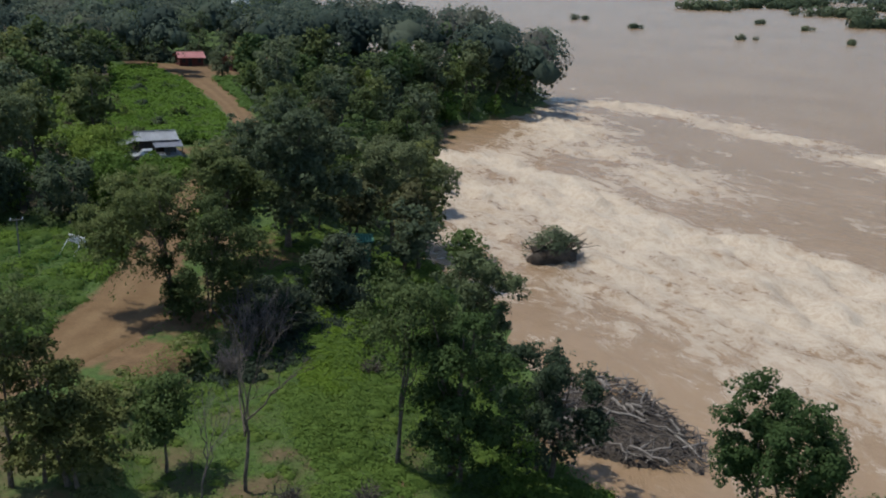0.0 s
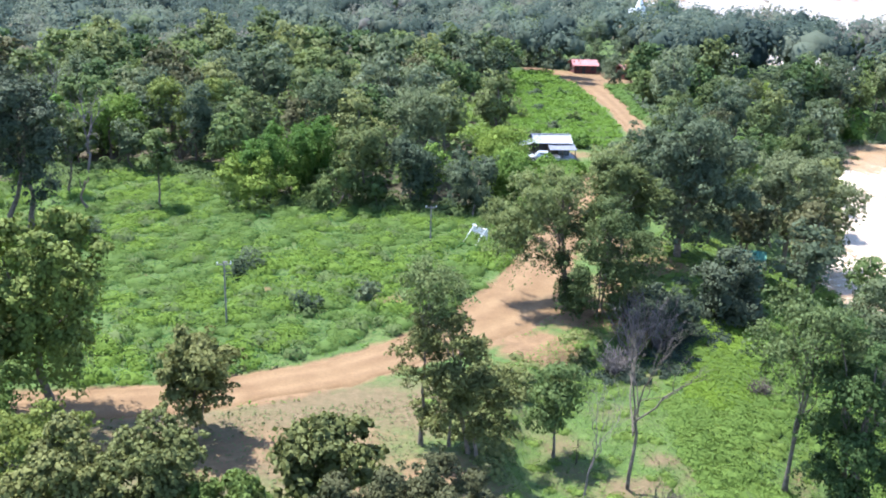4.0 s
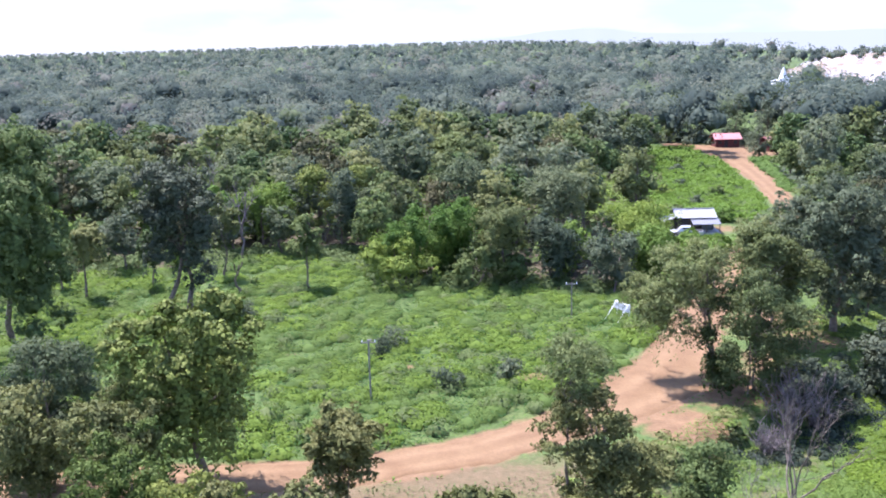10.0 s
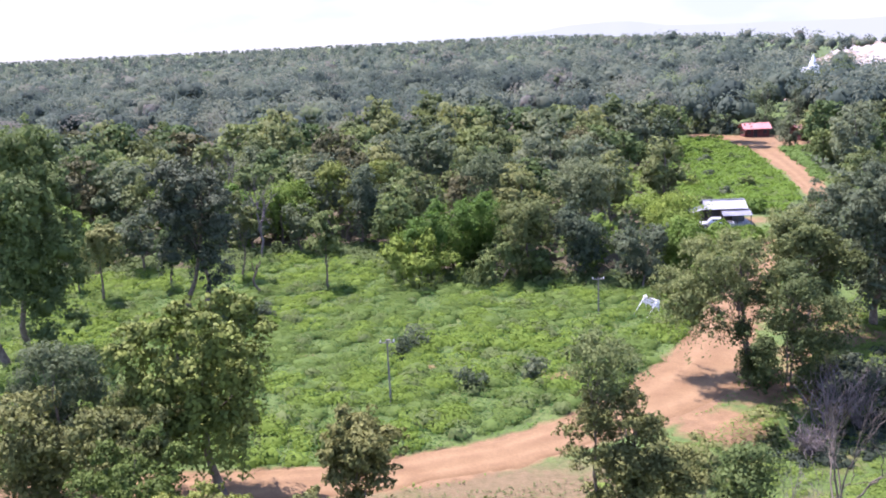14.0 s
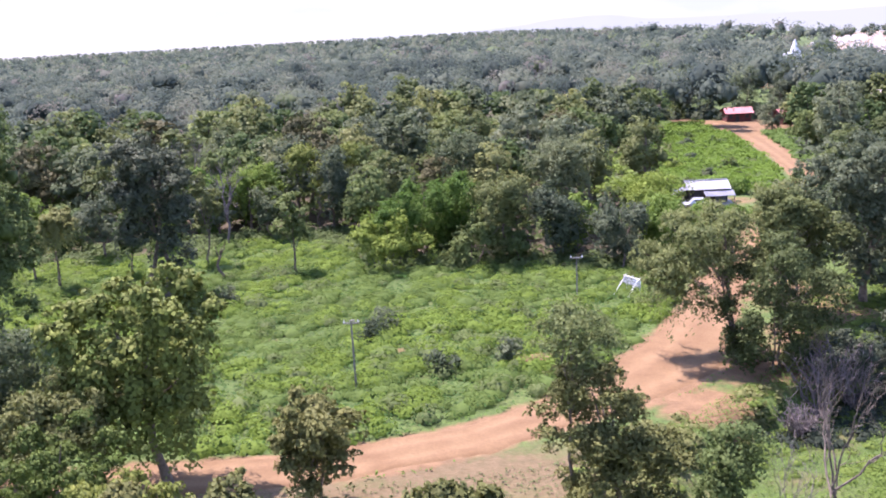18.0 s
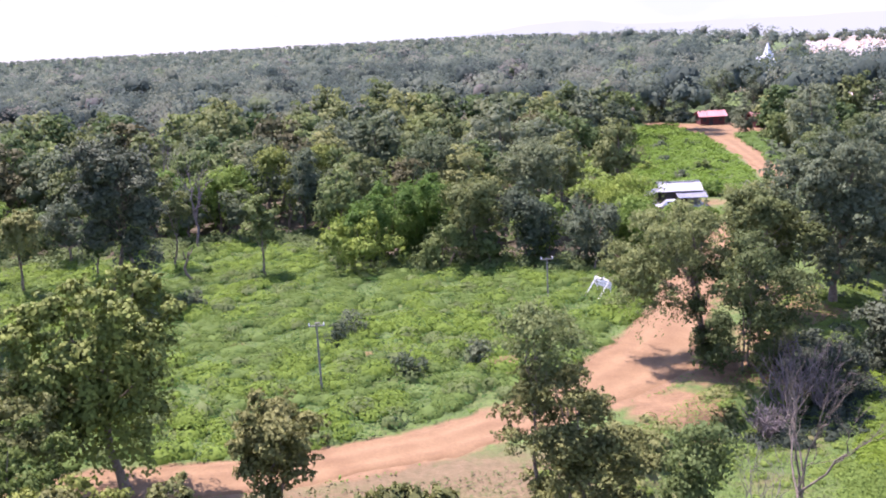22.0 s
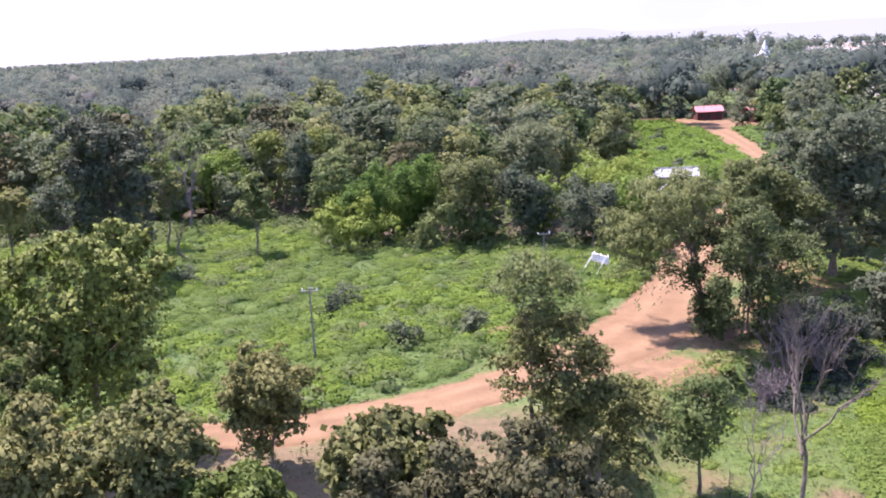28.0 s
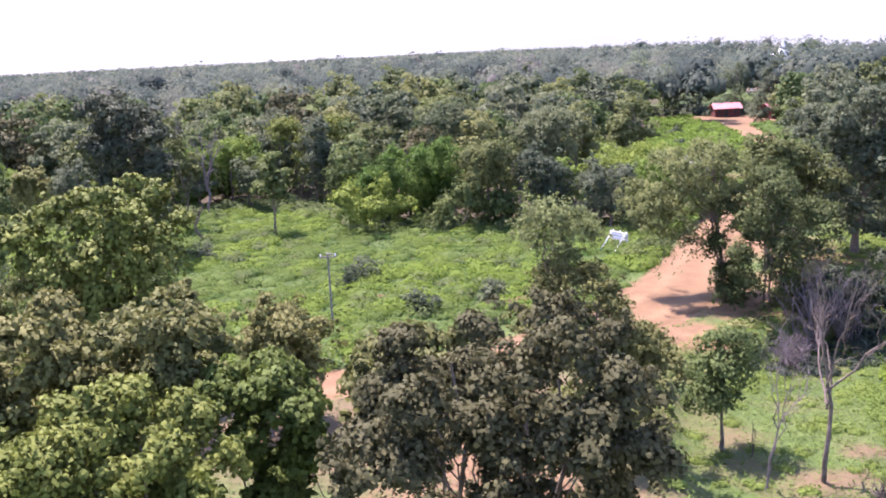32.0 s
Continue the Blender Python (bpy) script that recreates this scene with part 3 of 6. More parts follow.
def bank(y):
    return np.interp(y, BANK_Y, BANK_X)


def gz(x, y):
    """Height of the bare ground."""
    s = bank(y) - x - np.clip((np.asarray(y) - 300) * 0.08, 0, 45)
    step = LAWN_DROP * smooth((x - np.interp(y, EDGE_Y, EDGE_X)) / 2.6)
    land = step + (-5.9 - step) * (1 - smooth(s / 26.0))
    wet = -5.9 - np.clip(-s * 0.25, 0, 3.0)
    z = np.where(s > 0, land, wet)
    return float(z) if np.ndim(z) == 0 else z


def inside(x, y, poly):
    """Whether points lie in a polygon."""
    x, y = np.asarray(x, float), np.asarray(y, float)
    hit = np.zeros(x.shape, bool)
    for (ax, ay), (bx, by) in zip(poly, poly[1:] + poly[:1]):
        c = ((ay > y) != (by > y)) & (x < (bx - ax) * (y - ay) / (by - ay + 1e-12) + ax)
        hit ^= c
    return hit


FIELD = [(-62, 66), (-20, 65), (-3, 66), (6, 71), (14, 77), (20, 88), (25, 97), (27, 104), (17, 108), (8, 112), (-6, 113),
         (-12, 126), (-19, 134), (-30, 130), (-41, 127), (-58, 123), (-64, 95)]
CLEARING = [(37, 150), (52, 148), (58, 158), (63, 182), (68, 214), (68, 247), (58, 250), (50, 215), (38, 185)]
ROAD_MID = [(-70, 60.5, 2.6), (-40, 61, 2.6), (-18, 61.6, 2.3), (-9, 61.8, 2.4), (-3.5, 63.1, 2.4), (2, 64.9, 2.2), (7, 67.5, 2.3), (12.4, 71.2, 2.9),
            (18, 75.8, 4.2), (22.8, 82.8, 3.8), (26, 91.5, 2.6), (31, 103, 2.3), (40, 121, 2.2), (51, 139, 2.0), (61.6, 157.5, 1.9),
            (67.4, 184, 2.3), (72, 213, 3.0), (74.8, 236, 3.8), (74.5, 251, 3.6), (66, 262, 2.2)]


def curve(rows, step=0.6):
    """Points along a smooth line through rows of x, y, half width."""
    p = np.array(rows, float)
    d = np.r_[0, np.cumsum(np.hypot(*np.diff(p[:, :2], axis=0).T))]
    s = np.arange(0, d[-1], step)
    out = np.stack([np.interp(s, d, p[:, k]) for k in range(3)], 1)
    for _ in range(3):
        kernel = np.ones(9) / 9
        pad = np.pad(out, ((4, 4), (0, 0)), mode="edge")
        out = np.stack([np.convolve(pad[:, k], kernel, "valid") for k in range(3)], 1)
    return out


ROAD_LINE = curve(ROAD_MID)


def road_gap(x, y):
    """Distance from the road's edge; below nought on the road."""
    x, y = np.atleast_1d(x), np.atleast_1d(y)
    best = np.full(x.shape, 1e9)
    for px, py, half in ROAD_LINE[::4]:
        best = np.minimum(best, np.hypot(x - px, y - py) - half)
    return best

# ---- ground, river, road ----


def lumps(x, y):
    """Low uneven swells of the ground."""
    return (0.12 * np.sin(0.31 * x + 0.17 * y) * np.sin(0.23 * y - 0.11 * x) + 0.07 * np.sin(0.9 * x + 1.3) * np.sin(0.8 * y))


def span(lo, fine_lo, fine_hi, hi, step):
    """Coordinates that lie close in the middle stretch and ever wider outside it."""
    mid = np.arange(fine_lo, fine_hi + step / 2, step)
    up, down, s = [fine_hi], [fine_lo], step
    while up[-1] < hi:
        s *= 1.09
        up.append(up[-1] + s)
    s = step
    while down[-1] > lo:
        s *= 1.09
        down.append(down[-1] - s)
    return np.r_[down[:0:-1], mid, up[1:]]


def sheet(xs, ys):
    x, y = np.meshgrid(xs, ys)
    n, m = len(ys), len(xs)
    i, j = np.meshgrid(np.arange(n - 1), np.arange(m - 1), indexing="ij")
    f = np.stack([i * m + j, i * m + j + 1, (i + 1) * m + j + 1, (i + 1) * m + j], -1).reshape(-1, 4)
    return x.ravel(), y.ravel(), f


SPUR = (19.5, 68.5, 3.2, 3.0, 1.7)        # where tracks leave the road down to the grass
DRY = [(2, 60.5, 10, 3.5, 1.0), (-12, 57.5, 12, 3.5, 1.0), (-4, 55, 13, 7, 1.0), (21, 49, 5, 3, 0.6), (24, 54, 2.5, 2, 0.5), (29, 47, 3, 2, 0.6), (17, 57, 3, 5, 0.5), (-18, 55, 14, 5, 0.9), (8, 59, 7, 5, 0.9), (5, 46, 10, 8, 0.9), (16, 59, 5, 5, 0.45), (26, 44, 6, 2.2, 0.7), (20, 47, 4, 3, 0.5), (33, 50, 3, 2, 0.5),
       (18, 52, 4, 4, 0.5), (27, 66, 3, 3, 0.6), (24.2, 53.1, 1.6, 1.2, 0.9), (21, 50, 3.5, 1.8, 0.9), (26, 51.4, 2, 1.2, 0.8), (36.2, 61.5, 3, 3, 0.5), (18, 56, 2.5, 2, 0.7), (23, 60, 3, 2.5, 0.5)]


def dryness(x, y):
    return np.max([k * np.exp(-(((x - cx) / rx) ** 2 + ((y - cy) / ry) ** 2)) for cx, cy, rx, ry, k in DRY], axis=0)


BARE = [(-12, 54.5, 9, 2.6, 0.8), (0, 55, 7, 2.6, 0.85), (4, 46, 8, 8, 0.8), (2, 51, 4, 3, 0.9), (-5, 52.5, 4, 2.5, 0.75), (8, 50, 4, 3, 0.8), (8.3, 80.5, 2.6, 1.2, 1.2), (26, 76, 7, 5, 1.2), SPUR, (36, 95, 7, 5, 0.9),
        (44, 144, 7, 4, 0.8), (83, 240, 12, 9, 1.6), (78, 250, 12, 8, 1.0), (-60, 78, 14, 14, 0.7), (-15.5, 89, 1.6, 0.8, 0.9), (-3, 84, 1.4, 0.7, 0.8),
        (30, 47, 3, 2, 0.75), (26, 43.5, 2.5, 1.5, 0.75), (34, 52, 2, 1.5, 0.65), (37, 88.5, 4, 4, 1.3), (31, 82, 3.5, 5, 0.9), (33, 97, 5, 8, 0.9)]
gx, gy, gf = sheet(span(-4600, -60, 75, 4600, 1.0), span(-300, 18, 160, 4800, 1.0))
gzs = gz(gx, gy) + lumps(gx, gy) * (road_gap(gx, gy) > 0.5)
land = mesh_of("ground", np.stack([gx, gy, gzs], 1), gf, [GROUND], True)
soil = np.zeros(len(gx))
for cx, cy, rx, ry, k in BARE:
    soil = np.maximum(soil, k * np.exp(-(((gx - cx) / rx) ** 2 + ((gy - cy) / ry) ** 2)))
add_floats(land, "dry", dryness(gx, gy))
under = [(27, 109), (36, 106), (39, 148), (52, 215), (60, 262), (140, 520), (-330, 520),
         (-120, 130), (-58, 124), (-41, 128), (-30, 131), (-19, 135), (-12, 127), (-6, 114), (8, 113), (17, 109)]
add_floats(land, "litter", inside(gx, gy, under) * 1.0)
edge = road_gap(gx, gy)
soil = np.maximum(soil, 0.95 * np.exp(-np.clip(edge, 0, None) / 0.7))
soil = np.maximum(soil, 0.9 * np.exp(-((bank(gy) - gx - 1.0) / 2.5) ** 2))
add_floats(land, "soil", soil)
tagged(new("ground", land), "grassy riverside land with patches of open earth", "ground", kind="structure")


def foam_at(x, y):
    """How broken the water is: two long rapids and the race below them."""
    def line(pts, wide):
        best = np.full(x.shape, 1e9)
        for (ax, ay), (bx, by) in zip(pts[:-1], pts[1:]):
            dx, dy = bx - ax, by - ay
            t = np.clip(((x - ax) * dx + (y - ay) * dy) / (dx * dx + dy * dy), 0, 1)
            best = np.minimum(best, np.hypot(x - ax - t * dx, y - ay - t * dy))
        return np.exp(-(best / wide) ** 2)
    ragged = np.array([noise.noise((a * 0.07, b * 0.07, 9.0)) for a, b in zip(x.ravel(), y.ravel())]).reshape(x.shape)
    upper = line([(150, 195), (168, 200), (181, 186), (184, 160), (182, 137), (178, 108), (176, 60)], 9) * np.clip(0.75 + 1.1 * ragged, 0.25, 1.15)
    lower = line([(96, 150), (103, 142), (103, 120), (101, 102), (99, 90), (106, 84), (107, 72), (105, 58), (104, 30)], 5)
    second = line([(88, 128), (92, 112), (90, 98), (94, 84), (96, 66), (94, 40)], 4)
    race = line([(84, 122), (80, 100), (84, 80), (84, 62), (86, 44), (92, 20)], 17)
    mid = line([(150, 180), (138, 160), (128, 136), (124, 110)], 11)
    inlet = line([(100, 150), (118, 150), (140, 172)], 8)
    return np.clip(0.66 * upper + 0.85 * lower + 0.45 * second + (0.50 + 0.45 * ragged) * race + (0.45 + 0.3 * ragged) * mid + 0.32 * inlet, 0, 0.92)


wx, wy, wf = sheet(span(20, 46, 200, 4600, 1.0), span(-300, 12, 226, 4800, 1.0))
fo = foam_at(wx, wy)
rip = np.array([noise.noise((px * 0.30, py * 0.16, 0.0)) + 0.6 * noise.noise((px * 0.75, py * 0.45, 3.0)) + 0.35 * noise.noise((px * 1.7, py * 1.1, 7.0))
                if q > 0.02 else 0.0 for px, py, q in zip(wx, wy, fo)])
dens = (wx > 46) & (wx < 200) & (wy < 226)
wz = WATER_Z + (1.7 * fo * rip + 0.05 * np.sin(wx * 0.8) * np.sin(wy * 0.6 + wx * 0.2)) * dens
river = mesh_of("river", np.stack([wx, wy, wz], 1), wf, [WATER], True)
add_floats(river, "foam", 1.15 * fo - 0.9 * (~dens) - 0.1 * (wy > 235))
tagged(new("river", river), "wide silty brown river in flood with white rapids", "river", kind="structure")


def road_strip():
    line = curve(ROAD_MID, 0.6)
    way = np.gradient(line[:, :2], axis=0)
    way /= np.linalg.norm(way, axis=1, keepdims=True)
    side = np.stack([way[:, 1], -way[:, 0]], 1)
    across = np.linspace(-1, 1, 17)
    rng = np.random.default_rng(3)
    v = []
    wob = [np.convolve(rng.normal(0, 1, len(line) + 8), np.ones(9) / 4, "valid") * 0.28 for _ in range(2)]
    for k, (x, y, half) in enumerate(line):
        for u in across:
            reach = half + (wob[0][k] if u > 0 else wob[1][k])
            px, py = x + side[k, 0] * u * reach, y + side[k, 1] * u * reach
            rut = -0.035 * (np.exp(-((abs(u) - 0.42) / 0.10) ** 2))
            v.append((px, py, gz(px, py) + 0.09 * (1 - u * u) + 0.05 + rut - 0.14 * (abs(u) > 0.99)))
    n, m = len(line), len(across)
    i, j = np.meshgrid(np.arange(n - 1), np.arange(m - 1), indexing="ij")
    f = np.stack([i * m + j, i * m + j + 1, (i + 1) * m + j + 1, (i + 1) * m + j], -1).reshape(-1, 4)
    me = mesh_of("road", v, f, [SOIL], True)
    add_floats(me, "track", np.tile(np.exp(-((np.abs(across) - 0.42) / 0.2) ** 2), n))
    ob = new("road", me)
    return tagged(ob, "bare reddish laterite dirt road with worn wheel tracks", "dirt road", kind="structure")


road_strip()

# ---- low growth ----


def tufts(name, poly, count, size, leaf, label, seed, high=0.9, patch=0.075, keep=None, low=0.15, slim=0.5):
    """Weeds and grass: leaves that stand in uneven hummocks over a stretch of ground."""
    rng = np.random.default_rng(seed)
    p = np.array(poly)
    xy = rng.uniform(p.min(0), p.max(0), (count * 3, 2))
    ok = inside(xy[:, 0], xy[:, 1], poly) & (road_gap(xy[:, 0], xy[:, 1]) > 0.35)
    if keep is not None:
        ok &= keep(xy[:, 0], xy[:, 1], rng)
    xy = xy[ok][:count]
    hum = np.array([noise.noise((x * patch * 4, y * patch * 4, seed)) + 0.55 * noise.noise((x * patch * 11, y * patch * 11, 5.0)) for x, y in xy])
    top = np.clip(low + high * (0.45 + hum * 0.75), 0.06, None)
    z = gz(xy[:, 0], xy[:, 1]) + lumps(xy[:, 0], xy[:, 1]) + top * (1 - 0.55 * rng.random(len(xy)) ** 2)
    gx1 = np.array([noise.noise(((x + 0.3) * patch * 4, y * patch * 4, seed)) for x, y in xy])
    gy1 = np.array([noise.noise((x * patch * 4, (y + 0.3) * patch * 4, seed)) for x, y in xy])
    base = np.array([noise.noise((x * patch * 4, y * patch * 4, seed)) for x, y in xy])
    nrm = np.stack([(base - gx1) * high * 2.6, (base - gy1) * high * 2.6, np.full(len(xy), 0.9)], 1) + rng.normal(0, 0.34, (len(xy), 3))
    v, f = leaves(rng, np.column_stack([xy, z]), nrm, size * rng.uniform(0.6, 1.5, len(xy)), slim)
    soft = nrm + [0, 0, 0.4]
    return tagged(new(name, leafy(name, v, f, np.repeat(np.clip(0.5 + hum * 0.5, 0, 1), 4), leaf, np.repeat(soft, 4, 0))), label, "undergrowth", kind="stuff")


def patchy(lo, hi, f=0.055, s=31.0):
    """Keeps what falls where a slow noise lies between lo and hi."""
    def keep(x, y, r):
        n = np.array([noise.noise((a * f, b * f, s)) for a, b in zip(x, y)]) + r.normal(0, 0.10, len(x))
        return (n > lo) & (n <= hi)
    return keep


SPOTS = [(8.3, 80.5, 2.8, 1.5), (-15.5, 89, 1.6, 0.8), (-3, 84, 1.3, 0.7), (19.5, 68.5, 2.6, 2.4), (27, 75, 5, 3.5), (37, 89, 3.4, 3.4)]


def open_spots(x, y):
    """True where nothing grows over the bare earth."""
    return np.any([((x - a) / c) ** 2 + ((y - b) / d) ** 2 < 1 for a, b, c, d in SPOTS], axis=0)


def hummocks(name, poly, number, per, size, leaf, label, seed, wide=(0.5, 1.3), tall=0.85, keep=None, slim=0.95):
    """Weeds that grow in rounded clumps: leaves over many small domes."""
    rng = np.random.default_rng(seed)
    p = np.array(poly)
    xy = rng.uniform(p.min(0), p.max(0), (number * 4, 2))
    ok = inside(xy[:, 0], xy[:, 1], poly) & (road_gap(xy[:, 0], xy[:, 1]) > 0.5) & ~open_spots(xy[:, 0], xy[:, 1])
    if keep is not None:
        ok &= keep(xy[:, 0], xy[:, 1], rng)
    xy = xy[ok][:number]
    r = rng.uniform(*wide, len(xy))
    h = r * tall * rng.uniform(0.55, 1.15, len(xy))
    c, r, h = np.repeat(xy, per, 0), np.repeat(r, per), np.repeat(h, per)
    a, q = rng.uniform(0, 2 * np.pi, len(c)), np.sqrt(rng.random(len(c)))
    dome = np.sqrt(1 - q * q * 0.98)
    x, y = c[:, 0] + np.cos(a) * q * r, c[:, 1] + np.sin(a) * q * r
    z = gz(x, y) + lumps(x, y) + 0.05 + h * dome * (1.05 - 0.13 * rng.random(len(c)) ** 2)
    n = np.stack([np.cos(a) * q, np.sin(a) * q, dome * 0.8 + 0.2], 1) + rng.normal(0, 0.15, (len(c), 3))
    v, f = leaves(rng, np.stack([x, y, z], 1), n, size * rng.uniform(0.6, 1.4, len(c)), slim)
    each = np.clip(rng.normal(0.5, 0.25, len(xy)), 0, 1)
    r1, h1 = r[::per], h[::per]
    ground = gz(xy[:, 0], xy[:, 1]) + lumps(xy[:, 0], xy[:, 1])
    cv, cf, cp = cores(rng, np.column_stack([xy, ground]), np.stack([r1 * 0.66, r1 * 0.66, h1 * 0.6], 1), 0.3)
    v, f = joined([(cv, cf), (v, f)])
    # core lumps at half tone: shade between the leaves, put into colour
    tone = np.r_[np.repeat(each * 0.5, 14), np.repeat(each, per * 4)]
    soft = np.stack([np.cos(a) * q, np.sin(a) * q, dome * 0.8 + 0.4], 1) + rng.normal(0, 0.11, (len(c), 3))
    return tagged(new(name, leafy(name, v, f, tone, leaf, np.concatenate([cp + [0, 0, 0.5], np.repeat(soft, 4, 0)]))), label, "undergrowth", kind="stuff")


tufts("weed_cover", FIELD, 30000, 0.30, "weed", "low green weeds covering the open field", 11, high=0.5)
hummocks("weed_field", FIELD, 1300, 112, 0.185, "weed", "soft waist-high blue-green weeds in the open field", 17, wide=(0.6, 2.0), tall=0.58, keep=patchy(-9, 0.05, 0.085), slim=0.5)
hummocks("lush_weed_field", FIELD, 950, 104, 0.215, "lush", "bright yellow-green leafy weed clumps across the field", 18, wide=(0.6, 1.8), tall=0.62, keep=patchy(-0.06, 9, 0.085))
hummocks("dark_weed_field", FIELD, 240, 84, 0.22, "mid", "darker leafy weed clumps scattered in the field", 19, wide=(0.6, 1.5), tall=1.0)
THICKET = [(26, 104), (34, 100), (44, 112), (50, 128), (46, 133), (34, 133), (32, 126)]
tufts("creeper_thicket", THICKET, 14000, 0.5, "fresh", "low thicket of bright green creepers before the house", 15, high=2.6, patch=0.06, low=0.3)
SCRUB = [(24, 150), (34, 150), (38, 160), (42, 190), (35, 192), (27, 176)]
tufts("creeper_scrub", SCRUB, 3500, 0.7, "fresh", "sunlit tangle of creepers behind the house", 22, high=3.0, patch=0.05, low=0.4)
tufts("meadow_grass", CLEARING, 14000, 0.7, "lush", "bright green tall grass in the clearing by the house", 12, high=1.9, patch=0.045)
RIVERSIDE = [(13, 40), (45, 36), (46, 50), (52, 64), (56, 84), (58, 100), (45, 104), (34, 90), (30, 78), (21, 70), (14, 63), (8, 60)]
tufts("riverside_grass", RIVERSIDE, 60000, 0.17, "grass", "uneven bright green grass on the river bank", 13, high=0.34, patch=0.06, low=0.05,
      keep=lambda x, y, r: r.random(len(x)) < np.clip((x - 4) / 18, 0.35, 1) * (1 - dryness(x, y)))
hummocks("riverside_weeds", RIVERSIDE, 800, 60, 0.15, "grass", "low green weed clumps on the river bank", 16, wide=(0.35, 1.0), tall=0.32,
         keep=lambda x, y, r: r.random(len(x)) < np.clip((x - 8) / 16, 0.25, 1) * (1 - dryness(x, y)))
LUSH_LAWN = [(24, 44), (44, 38), (45, 50), (46, 62), (52, 78), (46, 82), (38, 70), (34, 72), (31, 66), (27, 58)]
hummocks("lush_riverside_grass", LUSH_LAWN, 800, 70, 0.15, "grass", "tall bright green grass tussocks on the river bank", 23, wide=(0.5, 1.5), tall=0.4, keep=patchy(0.0, 9, 0.13, 7.0))
SLOPE = [(22, 66.8), (28, 69.2), (33, 73.5), (36, 78), (37.5, 83), (40, 82), (38.5, 73), (32, 66.4), (25, 64.2)]
# the slope's own shade is painted through this darkened leaf colour
hummocks("bank_slope_growth", SLOPE, 190, 44, 0.20, "deep", "dark leafy growth on the steep slope below the bend, darkened further as in shade", 25, wide=(0.4, 1.0), tall=0.7)
DELL = [(29, 61), (33, 59), (36, 63), (40, 69), (42, 76), (37, 79), (36.5, 74), (33, 68)]
hummocks("bright_dell_grass", DELL, 480, 60, 0.18, "lime", "vivid yellow-green grass in the hollow below the slope", 26, wide=(0.4, 1.0), tall=0.4)
BANKTOP = [(47, 80), (51, 76), (57, 82), (61, 92), (62, 101), (56, 101), (51, 92)]
hummocks("bank_top_grass", BANKTOP, 330, 50, 0.20, "grass", "rank bright green grass on the top of the river bank", 28, wide=(0.5, 1.3), tall=0.6)
WOODSIDE = [(-60, 123), (-41, 127), (-30, 130), (-19, 134), (-12, 126), (-6, 113), (8, 112), (17, 108), (26, 105), (28, 111), (17, 115), (8, 119), (-4, 120), (-9, 134), (-19, 141), (-41, 136), (-60, 131)]
hummocks("woodside_scrub", WOODSIDE, 420, 60, 0.30, "mid", "rank green scrub along the foot of the wood", 27, wide=(0.7, 1.6), tall=0.95)
VERGE = [(-40, 57), (-20, 48), (-2, 40), (13, 40), (13, 62), (2, 60), (-10, 58.5), (-40, 58)]
tufts("thin_verge_grass", VERGE, 5000, 0.22, "olive", "thin dry grass on trodden earth beside the road", 14, high=0.25, low=0.04)
BESIDE = [(8, 58), (14, 66), (22, 70), (30, 76), (24, 68), (18, 62), (14, 55), (12, 48)]
hummocks("verge_weeds", BESIDE, 260, 26, 0.24, "olive", "dull green weeds on the slope below the road", 20, wide=(0.3, 0.8), tall=0.5)
BEHIND = [(56, 256), (66, 262), (88, 252), (100, 236), (108, 262), (92, 276), (64, 286)]
hummocks("village_undergrowth", BEHIND, 170, 44, 0.8, "dark", "dark undergrowth beneath the trees behind the houses", 29, wide=(1.0, 2.6), tall=1.1)
YARD = [(64, 170), (70, 176), (80, 205), (90, 216), (84, 224), (75, 222), (72, 205)]
EDGE = [(-40, 57.5), (-20, 57.8), (-2, 60), (8, 66), (18, 70.5), (24, 72), (30, 78), (33, 88), (36, 100), (28, 99), (22, 91), (14, 78.5), (4, 69.5), (-6, 65.5), (-40, 64.5)]
tufts("roadside_grass", EDGE, 9000, 0.24, "lush", "ragged green grass along both edges of the dirt road", 24, high=0.4, low=0.06,
      keep=lambda x, y, r: road_gap(x, y) < r.exponential(1.1, len(x)) + 0.3)
hummocks("yard_grass", YARD, 420, 24, 0.7, "weed", "rough green growth beside the road and houses", 21, wide=(0.8, 2.0), tall=0.5)

# ---- trees of the near ground ----
tree("vine_tree", (-16.6, 60.6), "tall tree wrapped in hanging leafy vines beside the road", "vine", 21, 14.0, 10.2, count=23000, size=0.26, girth=0.26, hang=300, deep=0.75, lean=(-2.6, 0.0), loose=0.5, core=0.3, kink=0.008,
     lobes=[(-5.0, 10.9, 1.4), (-2.4, 12.2, 1.3), (-1.0, 11.4, 1.2), (0.6, 12.7, 1.3), (2.0, 12.0, 1.4), (3.0, 10.6, 1.2), (1.2, 10.8, 1.3), (2.1, 8.7, 1.5), (1.6, 6.4, 1.3), (-0.8, 9.4, 1.7), (-2.8, 8.4, 1.5), (1.9, 4.6, 1.0), (-3.8, 6.6, 1.4), (0.3, 7.4, 1.4),
            (0.4, 5.6, 1.1), (-1.6, 6.4, 1.3), (-4.4, 9.4, 1.0)])
tree("roadside_tree", (-6.7, 56.2), "small bushy olive-green tree on the road verge", "bronze", 22, 7.6, 6.4, start=0.2, count=13860, size=0.20, girth=0.14, stems=2,
     lobes=[(0.3, 5.7, 1.6), (1.6, 5.0, 1.3), (-1.4, 5.1, 1.3), (-0.6, 3.4, 1.5), (1.2, 3.3, 1.3), (-0.2, 2.2, 1.2), (-0.9, 6.8, 0.8)])
